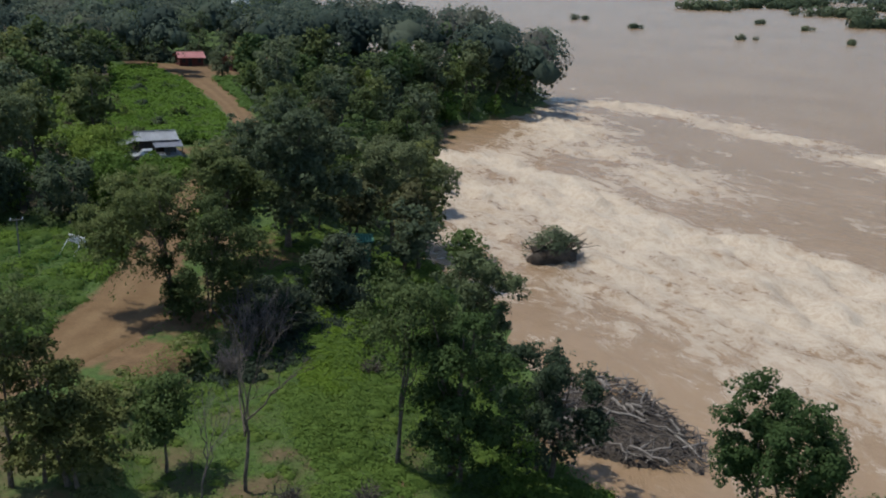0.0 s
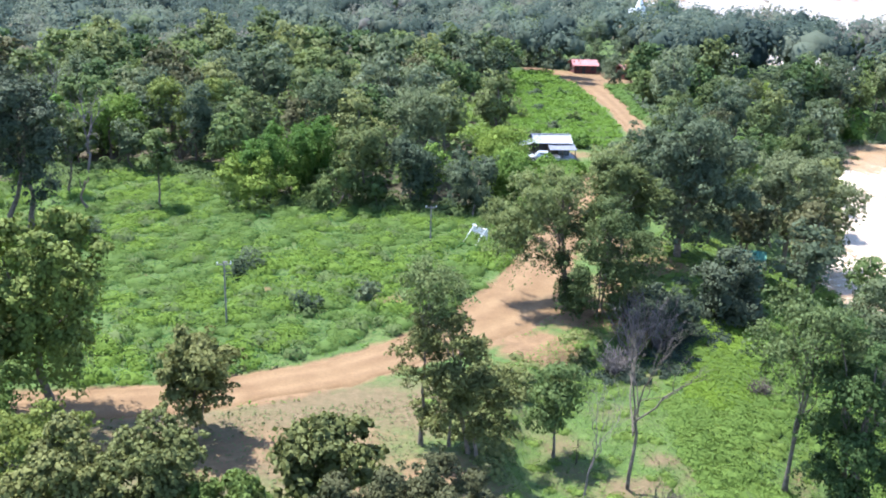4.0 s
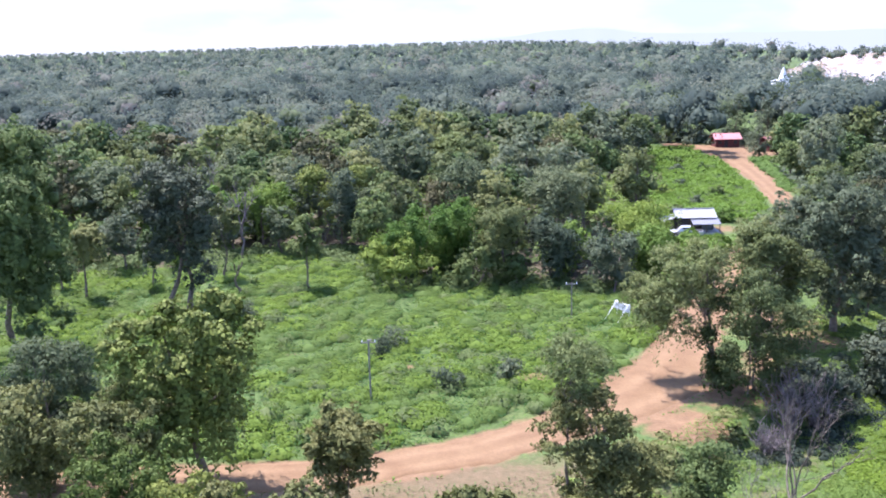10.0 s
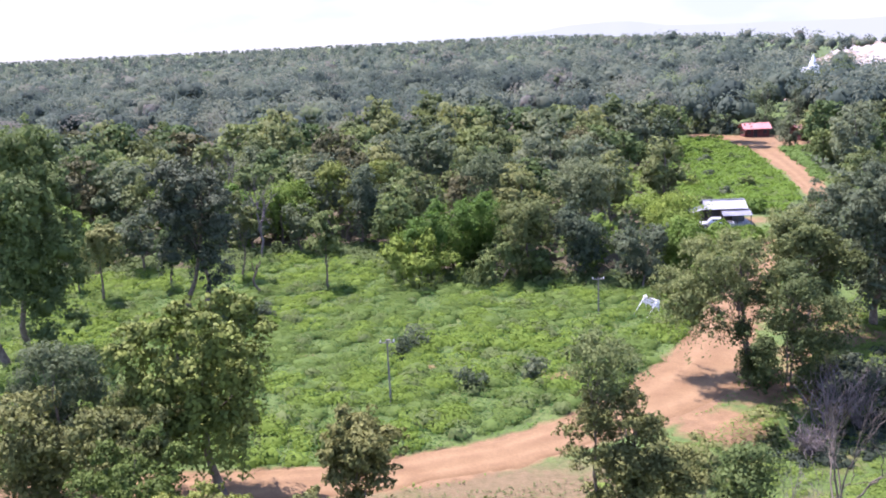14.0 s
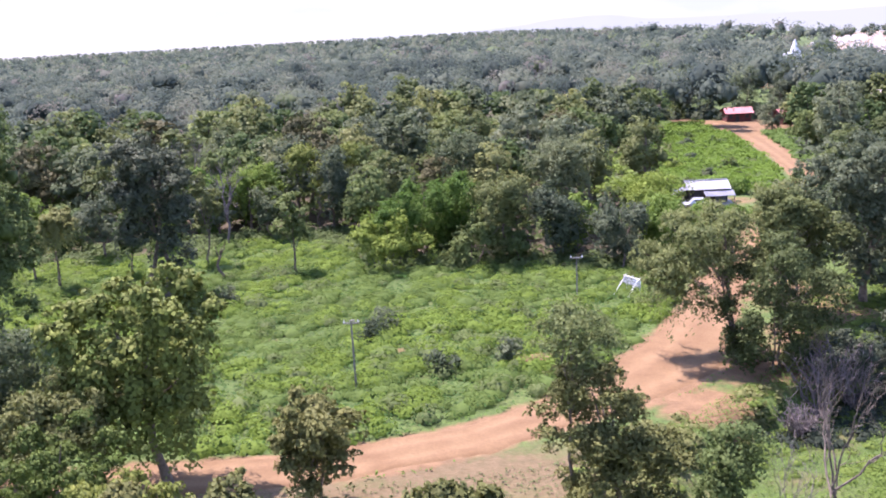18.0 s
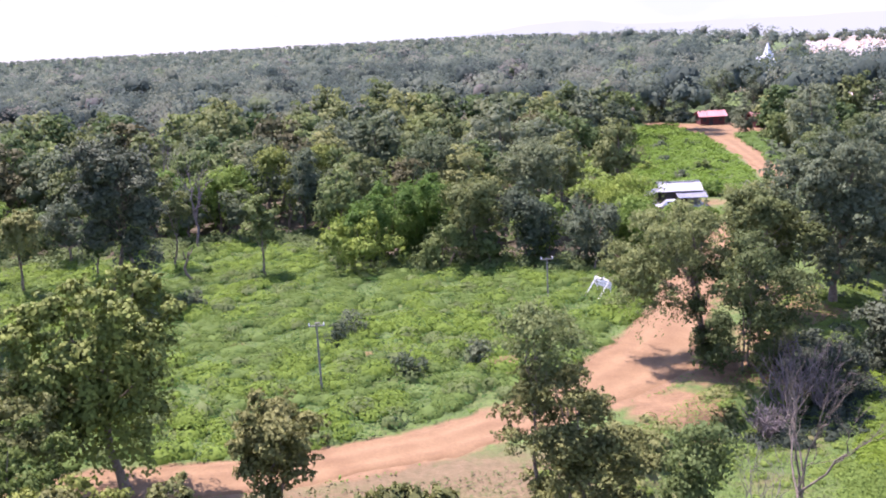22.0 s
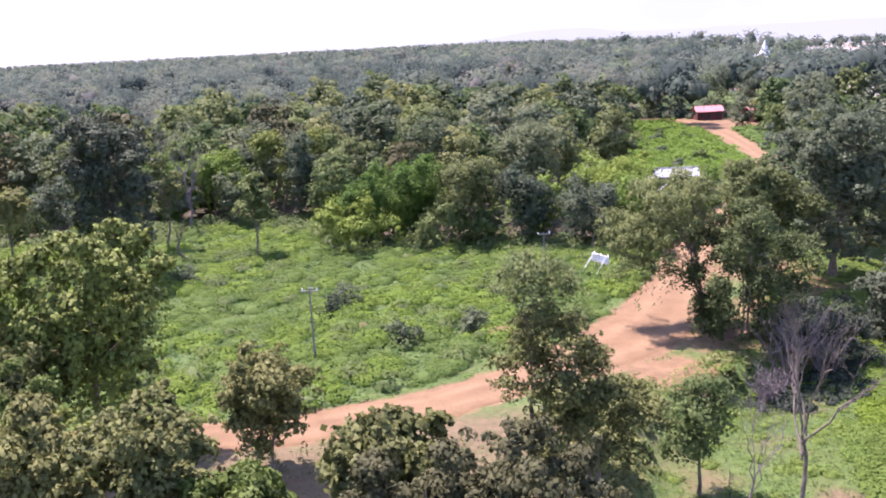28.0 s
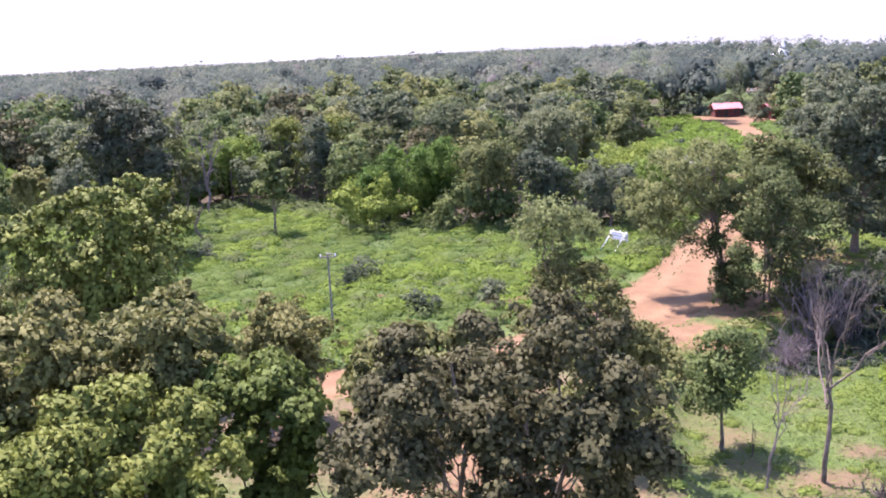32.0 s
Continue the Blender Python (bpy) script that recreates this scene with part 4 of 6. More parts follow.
tree("roadside_tree", (7.6, 53.6), "slim grey-brown tree with an open leafy head", "pale", 23, 12.4, 6.0, start=0.5, count=4200, size=0.17, girth=0.11, deep=0.9, loose=1.4, core=0.1, kink=0.008,
     lobes=[(0.4, 11.1, 1.7), (-0.9, 10.6, 1.2), (1.8, 10.6, 1.3), (0.8, 9.3, 1.3)])
tree("roadside_tree", (9.9, 52.6), "broad olive tree with several thin stems", "bronze", 24, 9.4, 6.0, start=0.2, count=26000, size=0.17, girth=0.12, stems=4, loose=1.3, kink=0.008, core=0.16,
     lobes=[(-2.0, 2.4, 1.2), (2.3, 2.4, 1.2), (-2.5, 8.1, 1.5), (-0.3, 8.1, 1.5), (-3.7, 6.1, 1.1), (-1.7, 6.0, 1.7), (1.1, 5.5, 1.7), (-0.4, 4.0, 1.8), (2.5, 4.1, 1.5), (0.8, 2.8, 1.4)])
tree("sapling", (16.9, 54.6), "young round-headed tree standing alone in grass", "mid", 25, 7.2, 4.2, start=0.32, sprays=20, count=5142, size=0.20, girth=0.09, spread=0.2, kink=0.004, limbs=6)
tree("fork_tree", (24.0, 76.4), "large spreading grey-green tree at the road bend", "pale", 26, 13.4, 5.0, start=0.3, count=18500, size=0.20, girth=0.15, stems=3, limbs=30, hang=70, deep=0.7, loose=1.3, core=0.14, join=0.25, kink=0.01, lean=(-1.6, 0), back=4.5,
     lobes=[(-5.0, 7.9, 2.0), (-2.9, 10.0, 2.1), (0.3, 10.4, 2.2), (-6.1, 7.0, 1.6), (-1.3, 8.0, 2.1), (-2.6, 6.0, 1.1), (1.2, 7.9, 1.8), (-3.6, 7.6, 1.8), (-4.6, 6.3, 1.2), (0.8, 5.6, 1.3), (-4.2, 5.2, 1.2), (-5.6, 5.8, 1.2), (-2.0, 4.8, 1.1), (2.0, 6.6, 1.4)])
tree("fork_tree", (27.2, 74.6), "light olive tree with upright stems and leaves down to the ground", "olive", 27, 11.0, 5.0, start=0.2, count=21000, size=0.19, girth=0.10, stems=4, limbs=24, loose=1.1, core=0.2, kink=0.008,
     lobes=[(-0.3, 9.0, 1.9), (1.6, 7.0, 2.0), (-2.3, 7.0, 1.9), (-0.5, 4.8, 2.1), (2.3, 4.5, 1.6), (-3.2, 4.2, 1.8), (-2.5, 2.0, 1.7), (-0.2, 2.3, 1.7), (3.4, 5.7, 1.3), (-3.6, 1.2, 1.2)])
tree("fork_tree", (33.0, 88.5), "olive-green tree behind the road bend", "olive", 47, 12.2, 9.4, count=10710, size=0.30, girth=0.22, stems=2,
     lobes=[(0.3, 8.6, 3.0), (-1.6, 10.0, 2.1), (2.4, 6.8, 2.5), (1.3, 4.6, 2.0)])
tree("dark_tree", (40.8, 91.5), "dense dark green broadleaf tree near the bank", "dark", 28, 16.6, 11.0, start=0.2, count=21500, size=0.30, girth=0.36, stems=2, hang=80, core=0.4, join=0.15, kink=0.01,
     lobes=[(0.4, 13.8, 2.8), (-2.5, 11.7, 3.0), (3.3, 11.3, 3.1), (1.0, 9.0, 3.6), (-3.2, 7.6, 2.4), (5.2, 6.2, 2.8), (3.0, 3.9, 2.5), (-0.9, 4.2, 2.4), (1.2, 2.2, 1.8)])
tree("dark_tree", (59.0, 101.0), "broad tree leaning out over the water", "grey", 29, 13.0, 10.0, start=0.2, count=15000, size=0.28, girth=0.3, stems=2, core=0.36, loose=0.7, join=0.2,
     lobes=[(-3.8, 12.2, 2.5), (0.6, 11.7, 2.9), (4.6, 9.4, 2.7), (-0.8, 8.2, 3.0), (3.0, 6.0, 2.7), (7.0, 6.8, 1.9), (-3.0, 6.0, 2.4)])
tree("dark_tree", (40.4, 77.6), "small dense dark tree below the shed, its shade put into the leaf colour", "deep", 48, 7.4, 6.8, start=0.04, sprays=30, count=10342, size=0.27, girth=0.18, stems=2)
tree("bank_tree", (31.6, 50.0), "thin tall forked tree with a light open crown", "pale", 30, 14.0, 1.6, start=0.4, count=8200, size=0.19, girth=0.17, stems=3, limbs=24, loose=1.3, lean=(0.8, 0.0), join=0.3, kink=0.006, core=0.12,
     lobes=[(-0.3, 12.0, 2.3), (-2.0, 10.1, 1.9), (2.0, 10.9, 2.0), (0.4, 8.8, 1.9), (-1.2, 8.0, 1.2), (2.2, 8.9, 1.3)])
tree("bank_tree", (34.4, 46.8), "dense dark tree on the river bank", "mid", 31, 13.8, 6.0, start=0.1, count=19500, size=0.20, girth=0.2, stems=3, loose=0.7, kink=0.01,
     lobes=[(-0.6, 11.8, 1.8), (-1.8, 9.3, 2.0), (1.3, 8.6, 2.0), (-1.1, 5.9, 2.1), (1.2, 4.6, 1.9), (-1.4, 2.7, 1.8), (1.0, 1.2, 1.5), (3.2, 6.2, 1.5), (2.6, 3.2, 1.4)])
tree("bank_tree", (42.0, 46.6), "bushy bank tree with several stems over the driftwood", "dark", 32, 11.0, 5.0, start=0.1, count=17800, size=0.20, girth=0.16, stems=4, loose=0.7, kink=0.01,
     lobes=[(-0.9, 8.4, 1.9), (2.2, 7.7, 1.6), (-2.1, 5.9, 1.9), (1.5, 4.9, 2.0), (-2.8, 3.6, 1.8), (0.7, 2.6, 1.5), (-2.4, 9.7, 1.1), (3.4, 6.4, 0.9)])
tree("bank_tree", (45.0, 60.0), "light leafy tree at the water's edge", "grey", 33, 12.6, 4.6, start=0.2, count=13000, size=0.23, girth=0.18, stems=2, loose=0.8,
     lobes=[(-0.7, 10.7, 1.7), (1.3, 9.0, 1.9), (-2.0, 9.0, 1.8), (0.4, 6.7, 2.1), (-0.9, 5.1, 1.9), (0.3, 2.8, 1.9)])
tree("bank_tree", (37.0, 24.0, -3.0), "rounded bank tree with pale flowering shoots", "mid", 34, 16.6, 5.0, start=0.3, count=38000, size=0.135, girth=0.2, stems=2, loose=0.4, core=0.4, deep=0.9,
     lobes=[(0.0, 14.9, 1.5), (-1.2, 14.1, 1.4), (1.2, 14.0, 1.4), (0.0, 13.3, 1.7), (-1.8, 12.8, 1.2), (1.9, 12.7, 1.2), (-0.9, 11.9, 1.6), (1.1, 11.7, 1.6), (0.0, 10.4, 1.8), (0.2, 7.4, 2.4)])
tree("bank_tree", (42.5, 22.5), "low leafy tree close to the water", "olive", 35, 11.0, 6.6, start=0.15, sprays=30, count=17640, size=0.13, girth=0.18, stems=2, spread=0.22)
tree("tall_tree", (-43.4, 91.0), "very tall feathery tree at the field's edge", "mid", 36, 23.4, 12.5, start=0.12, count=26000, size=0.30, core=0.5, loose=0.6, girth=0.35, stems=2, hang=110, flat=1.1,
     lobes=[(2.4, 20.4, 3.2), (3.6, 16.6, 3.6), (0.4, 13.4, 4.2), (4.0, 11.6, 3.3), (4.2, 6.9, 2.9), (0.8, 8.9, 3.4), (4.2, 3.4, 1.9)])
tree("tall_tree", (-28.4, 106.5), "tall twin-stemmed dark tree standing in the field", "deep", 37, 17.4, 10.0, start=0.2, count=17000, size=0.30, girth=0.34, stems=2, hang=120, core=0.5, loose=0.6,
     lobes=[(-3.6, 15.4, 2.7), (-0.6, 14.6, 2.7), (1.8, 12.7, 2.1), (-4.6, 12.0, 2.1), (-1.8, 11.1, 2.7), (1.2, 9.8, 2.4), (-2.8, 7.8, 2.1), (0.0, 6.5, 1.9), (0.6, 3.8, 1.5)])
tree("front_tree", (3.2, 26.0), "wide tree with dull grey-brown leaves and thin limbs", "brown", 38, 14.8, 8.0, start=0.3, count=62000, size=0.12, girth=0.18, stems=5, limbs=34, deep=0.75,
     lobes=[(-2.1, 13.3, 0.9), (-0.4, 13.8, 0.8), (1.0, 13.9, 0.9), (2.2, 13.2, 0.9), (1.2, 12.4, 1.2), (-0.6, 12.2, 1.2), (-2.4, 12.1, 1.2), (-3.5, 11.4, 0.8), (2.7, 11.9, 1.0), (0.0, 10.8, 1.3),
            (1.9, 10.6, 1.1), (-1.8, 10.2, 1.1), (0.6, 9.0, 1.2)])
tree("front_tree", (-5.6, 25.0), "fresh yellow-green tree with rounded leafy heads", "leafy", 39, 13.6, 6.0, start=0.3, count=30000, size=0.13, girth=0.18, stems=3,
     lobes=[(0.4, 12.5, 1.1), (-0.7, 12.3, 1.0), (1.7, 12.2, 1.0), (-1.4, 11.7, 1.0), (0.3, 11.4, 1.1), (2.5, 11.5, 0.8), (1.4, 10.6, 1.1), (-0.6, 10.2, 1.3)])
tree("front_tree", (-2.3, 29.0), "leafy yellow-green tree beside bare earth", "leafy", 40, 12.9, 4.0, start=0.4, count=16000, size=0.15, girth=0.13, stems=2,
     lobes=[(-0.4, 12.0, 0.9), (-1.2, 11.9, 0.8), (0.4, 11.4, 0.9), (-0.7, 10.8, 0.9), (0.7, 10.4, 0.8), (-0.2, 9.4, 1.0)])
tree("front_tree", (1.0, 36.0), "green tree with broad drooping leaves beside bare earth", "bronze", 41, 11.4, 5.0, start=0.4, count=11000, size=0.26, girth=0.13, stems=2, loose=1.2,
     lobes=[(-0.1, 10.3, 1.1), (-1.4, 10.2, 0.9), (1.2, 10.2, 0.9), (-1.1, 9.1, 1.2), (0.4, 9.0, 1.2), (1.9, 9.1, 0.8), (0.2, 7.4, 1.2)])
tree("front_tree", (-5.4, 31.5), "olive-green tree growing among others", "bronze", 42, 14.2, 4.4, start=0.4, count=22000, size=0.15, girth=0.16, stems=2,
     lobes=[(-0.1, 13.3, 0.9), (0.7, 13.0, 0.9), (-1.2, 12.8, 0.9), (-0.1, 12.0, 1.1), (0.9, 11.8, 0.9), (-1.7, 11.5, 1.0), (0.2, 10.4, 1.2), (-1.2, 9.6, 1.2)])
tree("front_tree", (-9.0, 31.0), "grey-olive tree with thin foliage", "bronze", 49, 14.2, 4.4, start=0.4, count=22000, size=0.15, girth=0.16, stems=2,
     lobes=[(0.3, 13.2, 1.0), (0.9, 12.4, 1.0), (-0.6, 12.3, 1.0), (-0.1, 11.2, 1.2), (1.3, 11.5, 0.9), (-1.6, 11.2, 1.1), (0.4, 9.6, 1.3)])
tree("front_tree", (-12.2, 40.0), "yellow-green tree with fresh upright shoots", "leafy", 50, 10.6, 5.4, start=0.3, count=17000, size=0.16, girth=0.14, stems=3, loose=1.1,
     lobes=[(0.2, 9.5, 1.1), (-1.5, 9.0, 1.2), (1.7, 8.8, 1.1), (-0.5, 7.8, 1.4), (1.3, 7.0, 1.4), (-2.4, 7.2, 1.2), (0.2, 5.4, 1.6), (2.4, 6.0, 1.0)])
tree("front_tree", (-17.4, 47.5), "yellow-green tree with fresh upright shoots", "leafy", 59, 9.9, 6.0, start=0.3, count=17000, size=0.17, girth=0.14, stems=3, loose=1.1,
     lobes=[(0.2, 8.9, 1.0), (-1.7, 8.2, 1.2), (1.7, 8.0, 1.1), (-0.5, 7.2, 1.4), (1.3, 6.4, 1.4), (-2.4, 6.4, 1.2), (0.2, 4.8, 1.6), (2.6, 5.2, 1.0)])
tree("side_tree", (-31.0, 70.0), "grey leafy tree by the field's edge", "grey", 43, 9.0, 7.4, start=0.08, sprays=30, count=12144, size=0.22, girth=0.15, stems=2)
tree("side_tree", (-21.8, 57.5), "olive-brown tree leaning among other trees", "bronze", 44, 9.4, 8.0, start=0.15, count=18900, size=0.20, girth=0.15, stems=2,
     lobes=[(1.8, 5.9, 2.4), (0.6, 7.3, 1.9), (3.3, 4.6, 1.7), (-0.5, 4.4, 2.0), (2.6, 7.8, 1.5), (-2.2, 6.0, 1.6)])
tree("side_tree", (-28.5, 60.0), "dark green tree beside the road", "bronze", 45, 8.4, 7.5, start=0.08, sprays=30, count=12859, size=0.22, girth=0.15, stems=2)
for i, (x, y, h, w, leaf) in enumerate([(47, 113, 9.5, 8, "grey"), (53.5, 124, 9, 8, "mid"), (80, 227, 8, 6, "dark"), (79.5, 209, 7.5, 6, "mid"), (77, 193, 7, 5.5, "olive"),
                                        (86, 215, 9, 7, "mid"), (92, 230, 9, 6, "dark"), (36.1, 160.4, 9.6, 5.6, "grey"), (57.5, 132, 8, 7, "mid"), (88, 200, 9, 8, "grey"), (67, 266, 14, 9, "mid"), (76, 264, 13, 9, "dark"), (84, 258, 14, 9, "grey"), (91, 252, 13, 8, "dark"), (98, 246, 13, 9, "mid"), (72, 275, 15, 9, "dark"), (86.5, 233, 7, 5, "mid"), (37, 105, 9.5, 7.5, "olive"), (41.5, 113, 8.5, 7, "grey"), (44.5, 119.5, 7.5, 6.5, "olive"), (49, 126, 7.5, 6, "mid"),
                                        (104, 279, 15.5, 10, "dark"), (110.5, 293, 16, 9, "mid"), (99, 268, 15, 9, "grey"), (114, 290, 15.2, 8, "olive"), (105, 292, 17.5, 9, "dark"), (120, 297, 18.5, 9, "mid"), (107, 286, 15.5, 9, "grey")]):
    tree("yard_tree", (x, y), "leafy tree beside the far stretch of road", leaf, 170 + i, h, w, start=0.1, sprays=20, count=2625, size=0.31, subs=7, girth=0.15, group="far roadside trees")

# ---- the wood behind the field ----
KINDS = [("mid", 51, 14.0, 10.0, 0.32, "mid-green forest tree with a rounded crown"), ("dark", 52, 16.0, 10.5, 0.32, "dark green forest tree with a dense crown"),
         ("olive", 53, 15.0, 9.0, 0.38, "olive-green forest tree with an open crown"), ("grey", 54, 14.0, 9.5, 0.35, "dull grey-green forest tree"),
         ("fresh", 55, 9.0, 8.0, 0.05, "bright green bushy tree hung with creepers"), ("brown", 56, 14.0, 8.5, 0.38, "forest tree with dry brownish leaves"),
         ("dark", 57, 19.0, 11.0, 0.4, "tall dark forest tree above its neighbours"), ("mid", 58, 11.0, 8.5, 0.1, "low leafy green forest tree")]
PROTO_MESH = []
for count, size, subs, more in ((1750, 0.52, 9, 0), (560, 0.86, 7, 100)):
    for leaf, seed, h, w, start, label in KINDS:
        a, b = tree_meshes(seed + more, h, w, start=start, sprays=24, count=count, size=size, subs=subs, girth=0.25, limbs=6, spread=0.18, loose=0.12, core=0.42, shade_tone=0.4)
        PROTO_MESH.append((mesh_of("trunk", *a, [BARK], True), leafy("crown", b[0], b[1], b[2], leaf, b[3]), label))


def forest_tree(kind, x, y, s, turn, sz=1.0):
    trunk, crown, label = PROTO_MESH[kind]
    m = pose(x, y, gz(x, y) - 0.1, 0, 0, turn) @ Matrix.Diagonal((s, s, s * sz, 1))
    ob = thing("forest_tree", m, label, "tree", "trees of the wood")
    link_mesh("trunk", trunk, ob)
    link_mesh("crown", crown, ob)
    return ob


def spaced(rng, pts, gap):
    """Keeps points that lie at least gap apart."""
    cells, out = {}, []
    for x, y in pts:
        key = (int(x // gap), int(y // gap))
        if all((x - a) ** 2 + (y - b) ** 2 >= gap * gap for i in (-1, 0, 1) for j in (-1, 0, 1) for a, b in cells.get((key[0] + i, key[1] + j), ())):
            cells.setdefault(key, []).append((x, y))
            out.append((x, y))
    return np.array(out)


CANE_AT = [(-2.8, 120), (0.7, 120), (3.5, 121), (-5.6, 119.5), (27, 114), (30, 124), (28.5, 137), (1.8, 124)]
# trees picked out along the wood's edge: foot, height, leaf, label, lobes of the crown
EDGE_TREES = [
    (4.7, 135, 14.0, "grey", "feathery blue-green tree rising behind the bamboo", [(0.7, 10.8, 3.2), (-1.6, 10.5, 2.4), (2.1, 8.1, 2.3), (-0.4, 6.2, 2.2)]),
    (16.8, 128, 13.4, "grey", "broad feathery blue-green tree above the creepers", [(0.6, 10.0, 3.4), (2.9, 10.3, 2.3), (-2.4, 9.4, 2.3), (0.2, 7.6, 2.6), (2.1, 6.8, 2.2)]),
    (8.6, 115, 10.4, "olive", "grey-olive tree hung with creepers on a slim trunk", [(0.3, 7.8, 2.7), (-1.6, 7.8, 2.0), (0.9, 5.5, 2.4), (-1.2, 5.1, 1.7)]),
    (14.4, 114, 9.2, "dark", "dark grey-green tree draped to the ground in creepers", [(0.1, 6.0, 3.0), (0.3, 3.3, 2.7), (-0.9, 7.7, 1.7), (1.8, 4.8, 2.0)]),
    (21.6, 110, 8.0, "dark", "pair of dark leafy columns smothered in creepers", [(-1.5, 4.6, 2.0), (1.4, 5.2, 2.0), (-0.9, 2.0, 1.8), (1.0, 2.3, 2.0), (-1.3, 6.8, 1.1)]),
    (-4.3, 115.5, 6.6, "fresh", "bright green mound of creepers sloping to the field", [(-3.4, 3.6, 2.1), (-0.1, 2.8, 2.4), (3.3, 2.6, 2.0), (-2.1, 1.5, 1.3), (0.9, 5.0, 1.7)]),
    (4.9, 114, 5.8, "mid", "green curtain of creepers arching over a dark hollow", [(-0.9, 2.6, 1.7), (1.8, 3.4, 1.7), (-3.0, 1.6, 1.2), (0.5, 4.5, 1.3), (3.3, 2.2, 1.3)]),
    (-0.4, 120, 10.2, "fresh", "light yellow-green leafy heads above the bamboo", [(-2.4, 7.6, 1.8), (1.1, 7.7, 1.8), (3.9, 8.6, 1.6), (-5.0, 5.4, 1.8), (2.7, 5.8, 2.0), (-1.5, 5.6, 1.8)]),
    (-14.1, 136, 12.8, "dark", "dark shaded tree between bright thickets", [(0.4, 6.9, 3.1), (0.9, 3.8, 2.4), (1.1, 10.4, 2.4)]),
    (-26.2, 141, 10.5, "fresh", "sunlit bright green tree inside the wood", [(1.0, 7.4, 3.1), (3.6, 5.5, 2.1), (-2.3, 6.7, 2.6), (-3.8, 4.6, 2.3)]),
    (-16.5, 142, 12.6, "leafy", "yellow-green tree standing behind dark trunks", [(-1.7, 10.1, 2.5), (4.5, 10.1, 2.5), (1.0, 8.5, 2.1), (0.6, 6.0, 2.0)]),
    (-43.0, 112, 9.8, "olive", "small open tree on pale stems at the field's edge", [(0.6, 8.3, 1.6), (-0.4, 7.5, 1.2), (1.6, 7.6, 1.0)]),
]
OPEN = [FIELD, CLEARING, [(70, 228), (96, 224), (92, 258), (70, 262)], [(104, 280), (118, 280), (121, 312), (110, 312)], [(36, 139), (52, 139), (52, 152), (36, 152)], [(27, 88), (45, 88), (45, 108), (30, 108)], [(24, 104), (46, 104), (63, 152), (71, 182), (79, 212), (84, 228), (70, 230), (40, 190), (34, 150)],
        SCRUB, [(99, 268), (105, 267), (118, 298), (110, 302)]]


def wooded(x, y, margin=2.0):
    ok = (bank(y) - x > 2.5) & (road_gap(x, y) > margin)
    for poly in OPEN:
        ok &= ~inside(x, y, poly)
    return ok


def polar(rng, n, r0, r1, a0, a1):
    r = np.sqrt(rng.uniform(r0 * r0, r1 * r1, n))
    a = np.radians(rng.uniform(a0, a1, n))
    return np.stack([r * np.sin(a), r * np.cos(a)], 1)


rng = np.random.default_rng(61)
p = polar(rng, 12000, 100, 268, -31, 40)
p = p[wooded(p[:, 0], p[:, 1]) & ((p[:, 1] > 112) | (p[:, 0] < -46) | (p[:, 0] > 40))]
p = spaced(rng, p, 6.2)
p = p[[min(math.hypot(x - a, y - b) for a, b in CANE_AT) > 5.5 and min(math.hypot(x - t[0], y - t[1]) for t in EDGE_TREES) > 5.0 for x, y in p]]
p = p[np.argsort(np.hypot(*p.T))]
for i, (x, y) in enumerate(p[:290]):
    k = (0 if i < 130 else 8) + rng.choice(8, p=[0.26, 0.1, 0.2, 0.09, 0.17, 0.05, 0.03, 0.1])
    near_edge = min(math.hypot(x - a, y - b) for a, b in FIELD) < 10
    forest_tree(k, x, y, rng.uniform(0.62, 1.18) * (0.78 if near_edge else 0.72 if x > 38 and y < 200 else 0.92 if x > 0.34 * y else 1), rng.uniform(0, 360), rng.uniform(0.85, 1.05))
WOOD_REST = p[290:]
# trees crowding down to the water on the point
for i, (x, y) in enumerate([(106, 173), (113, 181), (121, 186), (129, 189.5), (137, 190.5), (145, 193.5), (153, 201), (160, 207), (166, 217), (109, 184), (119, 195), (131, 199), (143, 204), (152, 213), (160, 226), (100, 166),
                            (97, 159), (104, 180), (126, 193), (139, 197), (149, 206), (168, 228)]):
    forest_tree((7, 1, 15, 3, 9, 0)[i % 6], x, y, 0.85 + 0.12 * math.sin(i * 2.3), i * 67 % 360, 1.0)

# shade-side growth that fills the wood below the crowns
SHADE = [(-75, 127), (-58, 134), (-41, 139), (-30, 142), (-19, 145), (-12, 137), (-6, 126), (8, 125), (17, 121), (27, 116), (34, 126), (37, 150), (38, 185),
         (45, 215), (56, 262), (20, 270), (-40, 262), (-110, 240), (-110, 140)]
tufts("wood_undergrowth", SHADE, 26000, 0.95, "mid", "shaded green undergrowth filling the wood", 62, high=2.6, patch=0.05, low=0.6, slim=0.7)
BANKSIDE = [(58, 104), (64, 108), (80, 128), (92, 150), (102, 170), (146, 188), (168, 208), (172, 240), (150, 262), (100, 230), (78, 215), (70, 180), (62, 150), (44, 120), (40, 108)]
tufts("bank_undergrowth", BANKSIDE, 12000, 0.9, "dark", "shaded undergrowth along the wooded bank", 63, high=2.2, patch=0.05, low=0.5, slim=0.7)

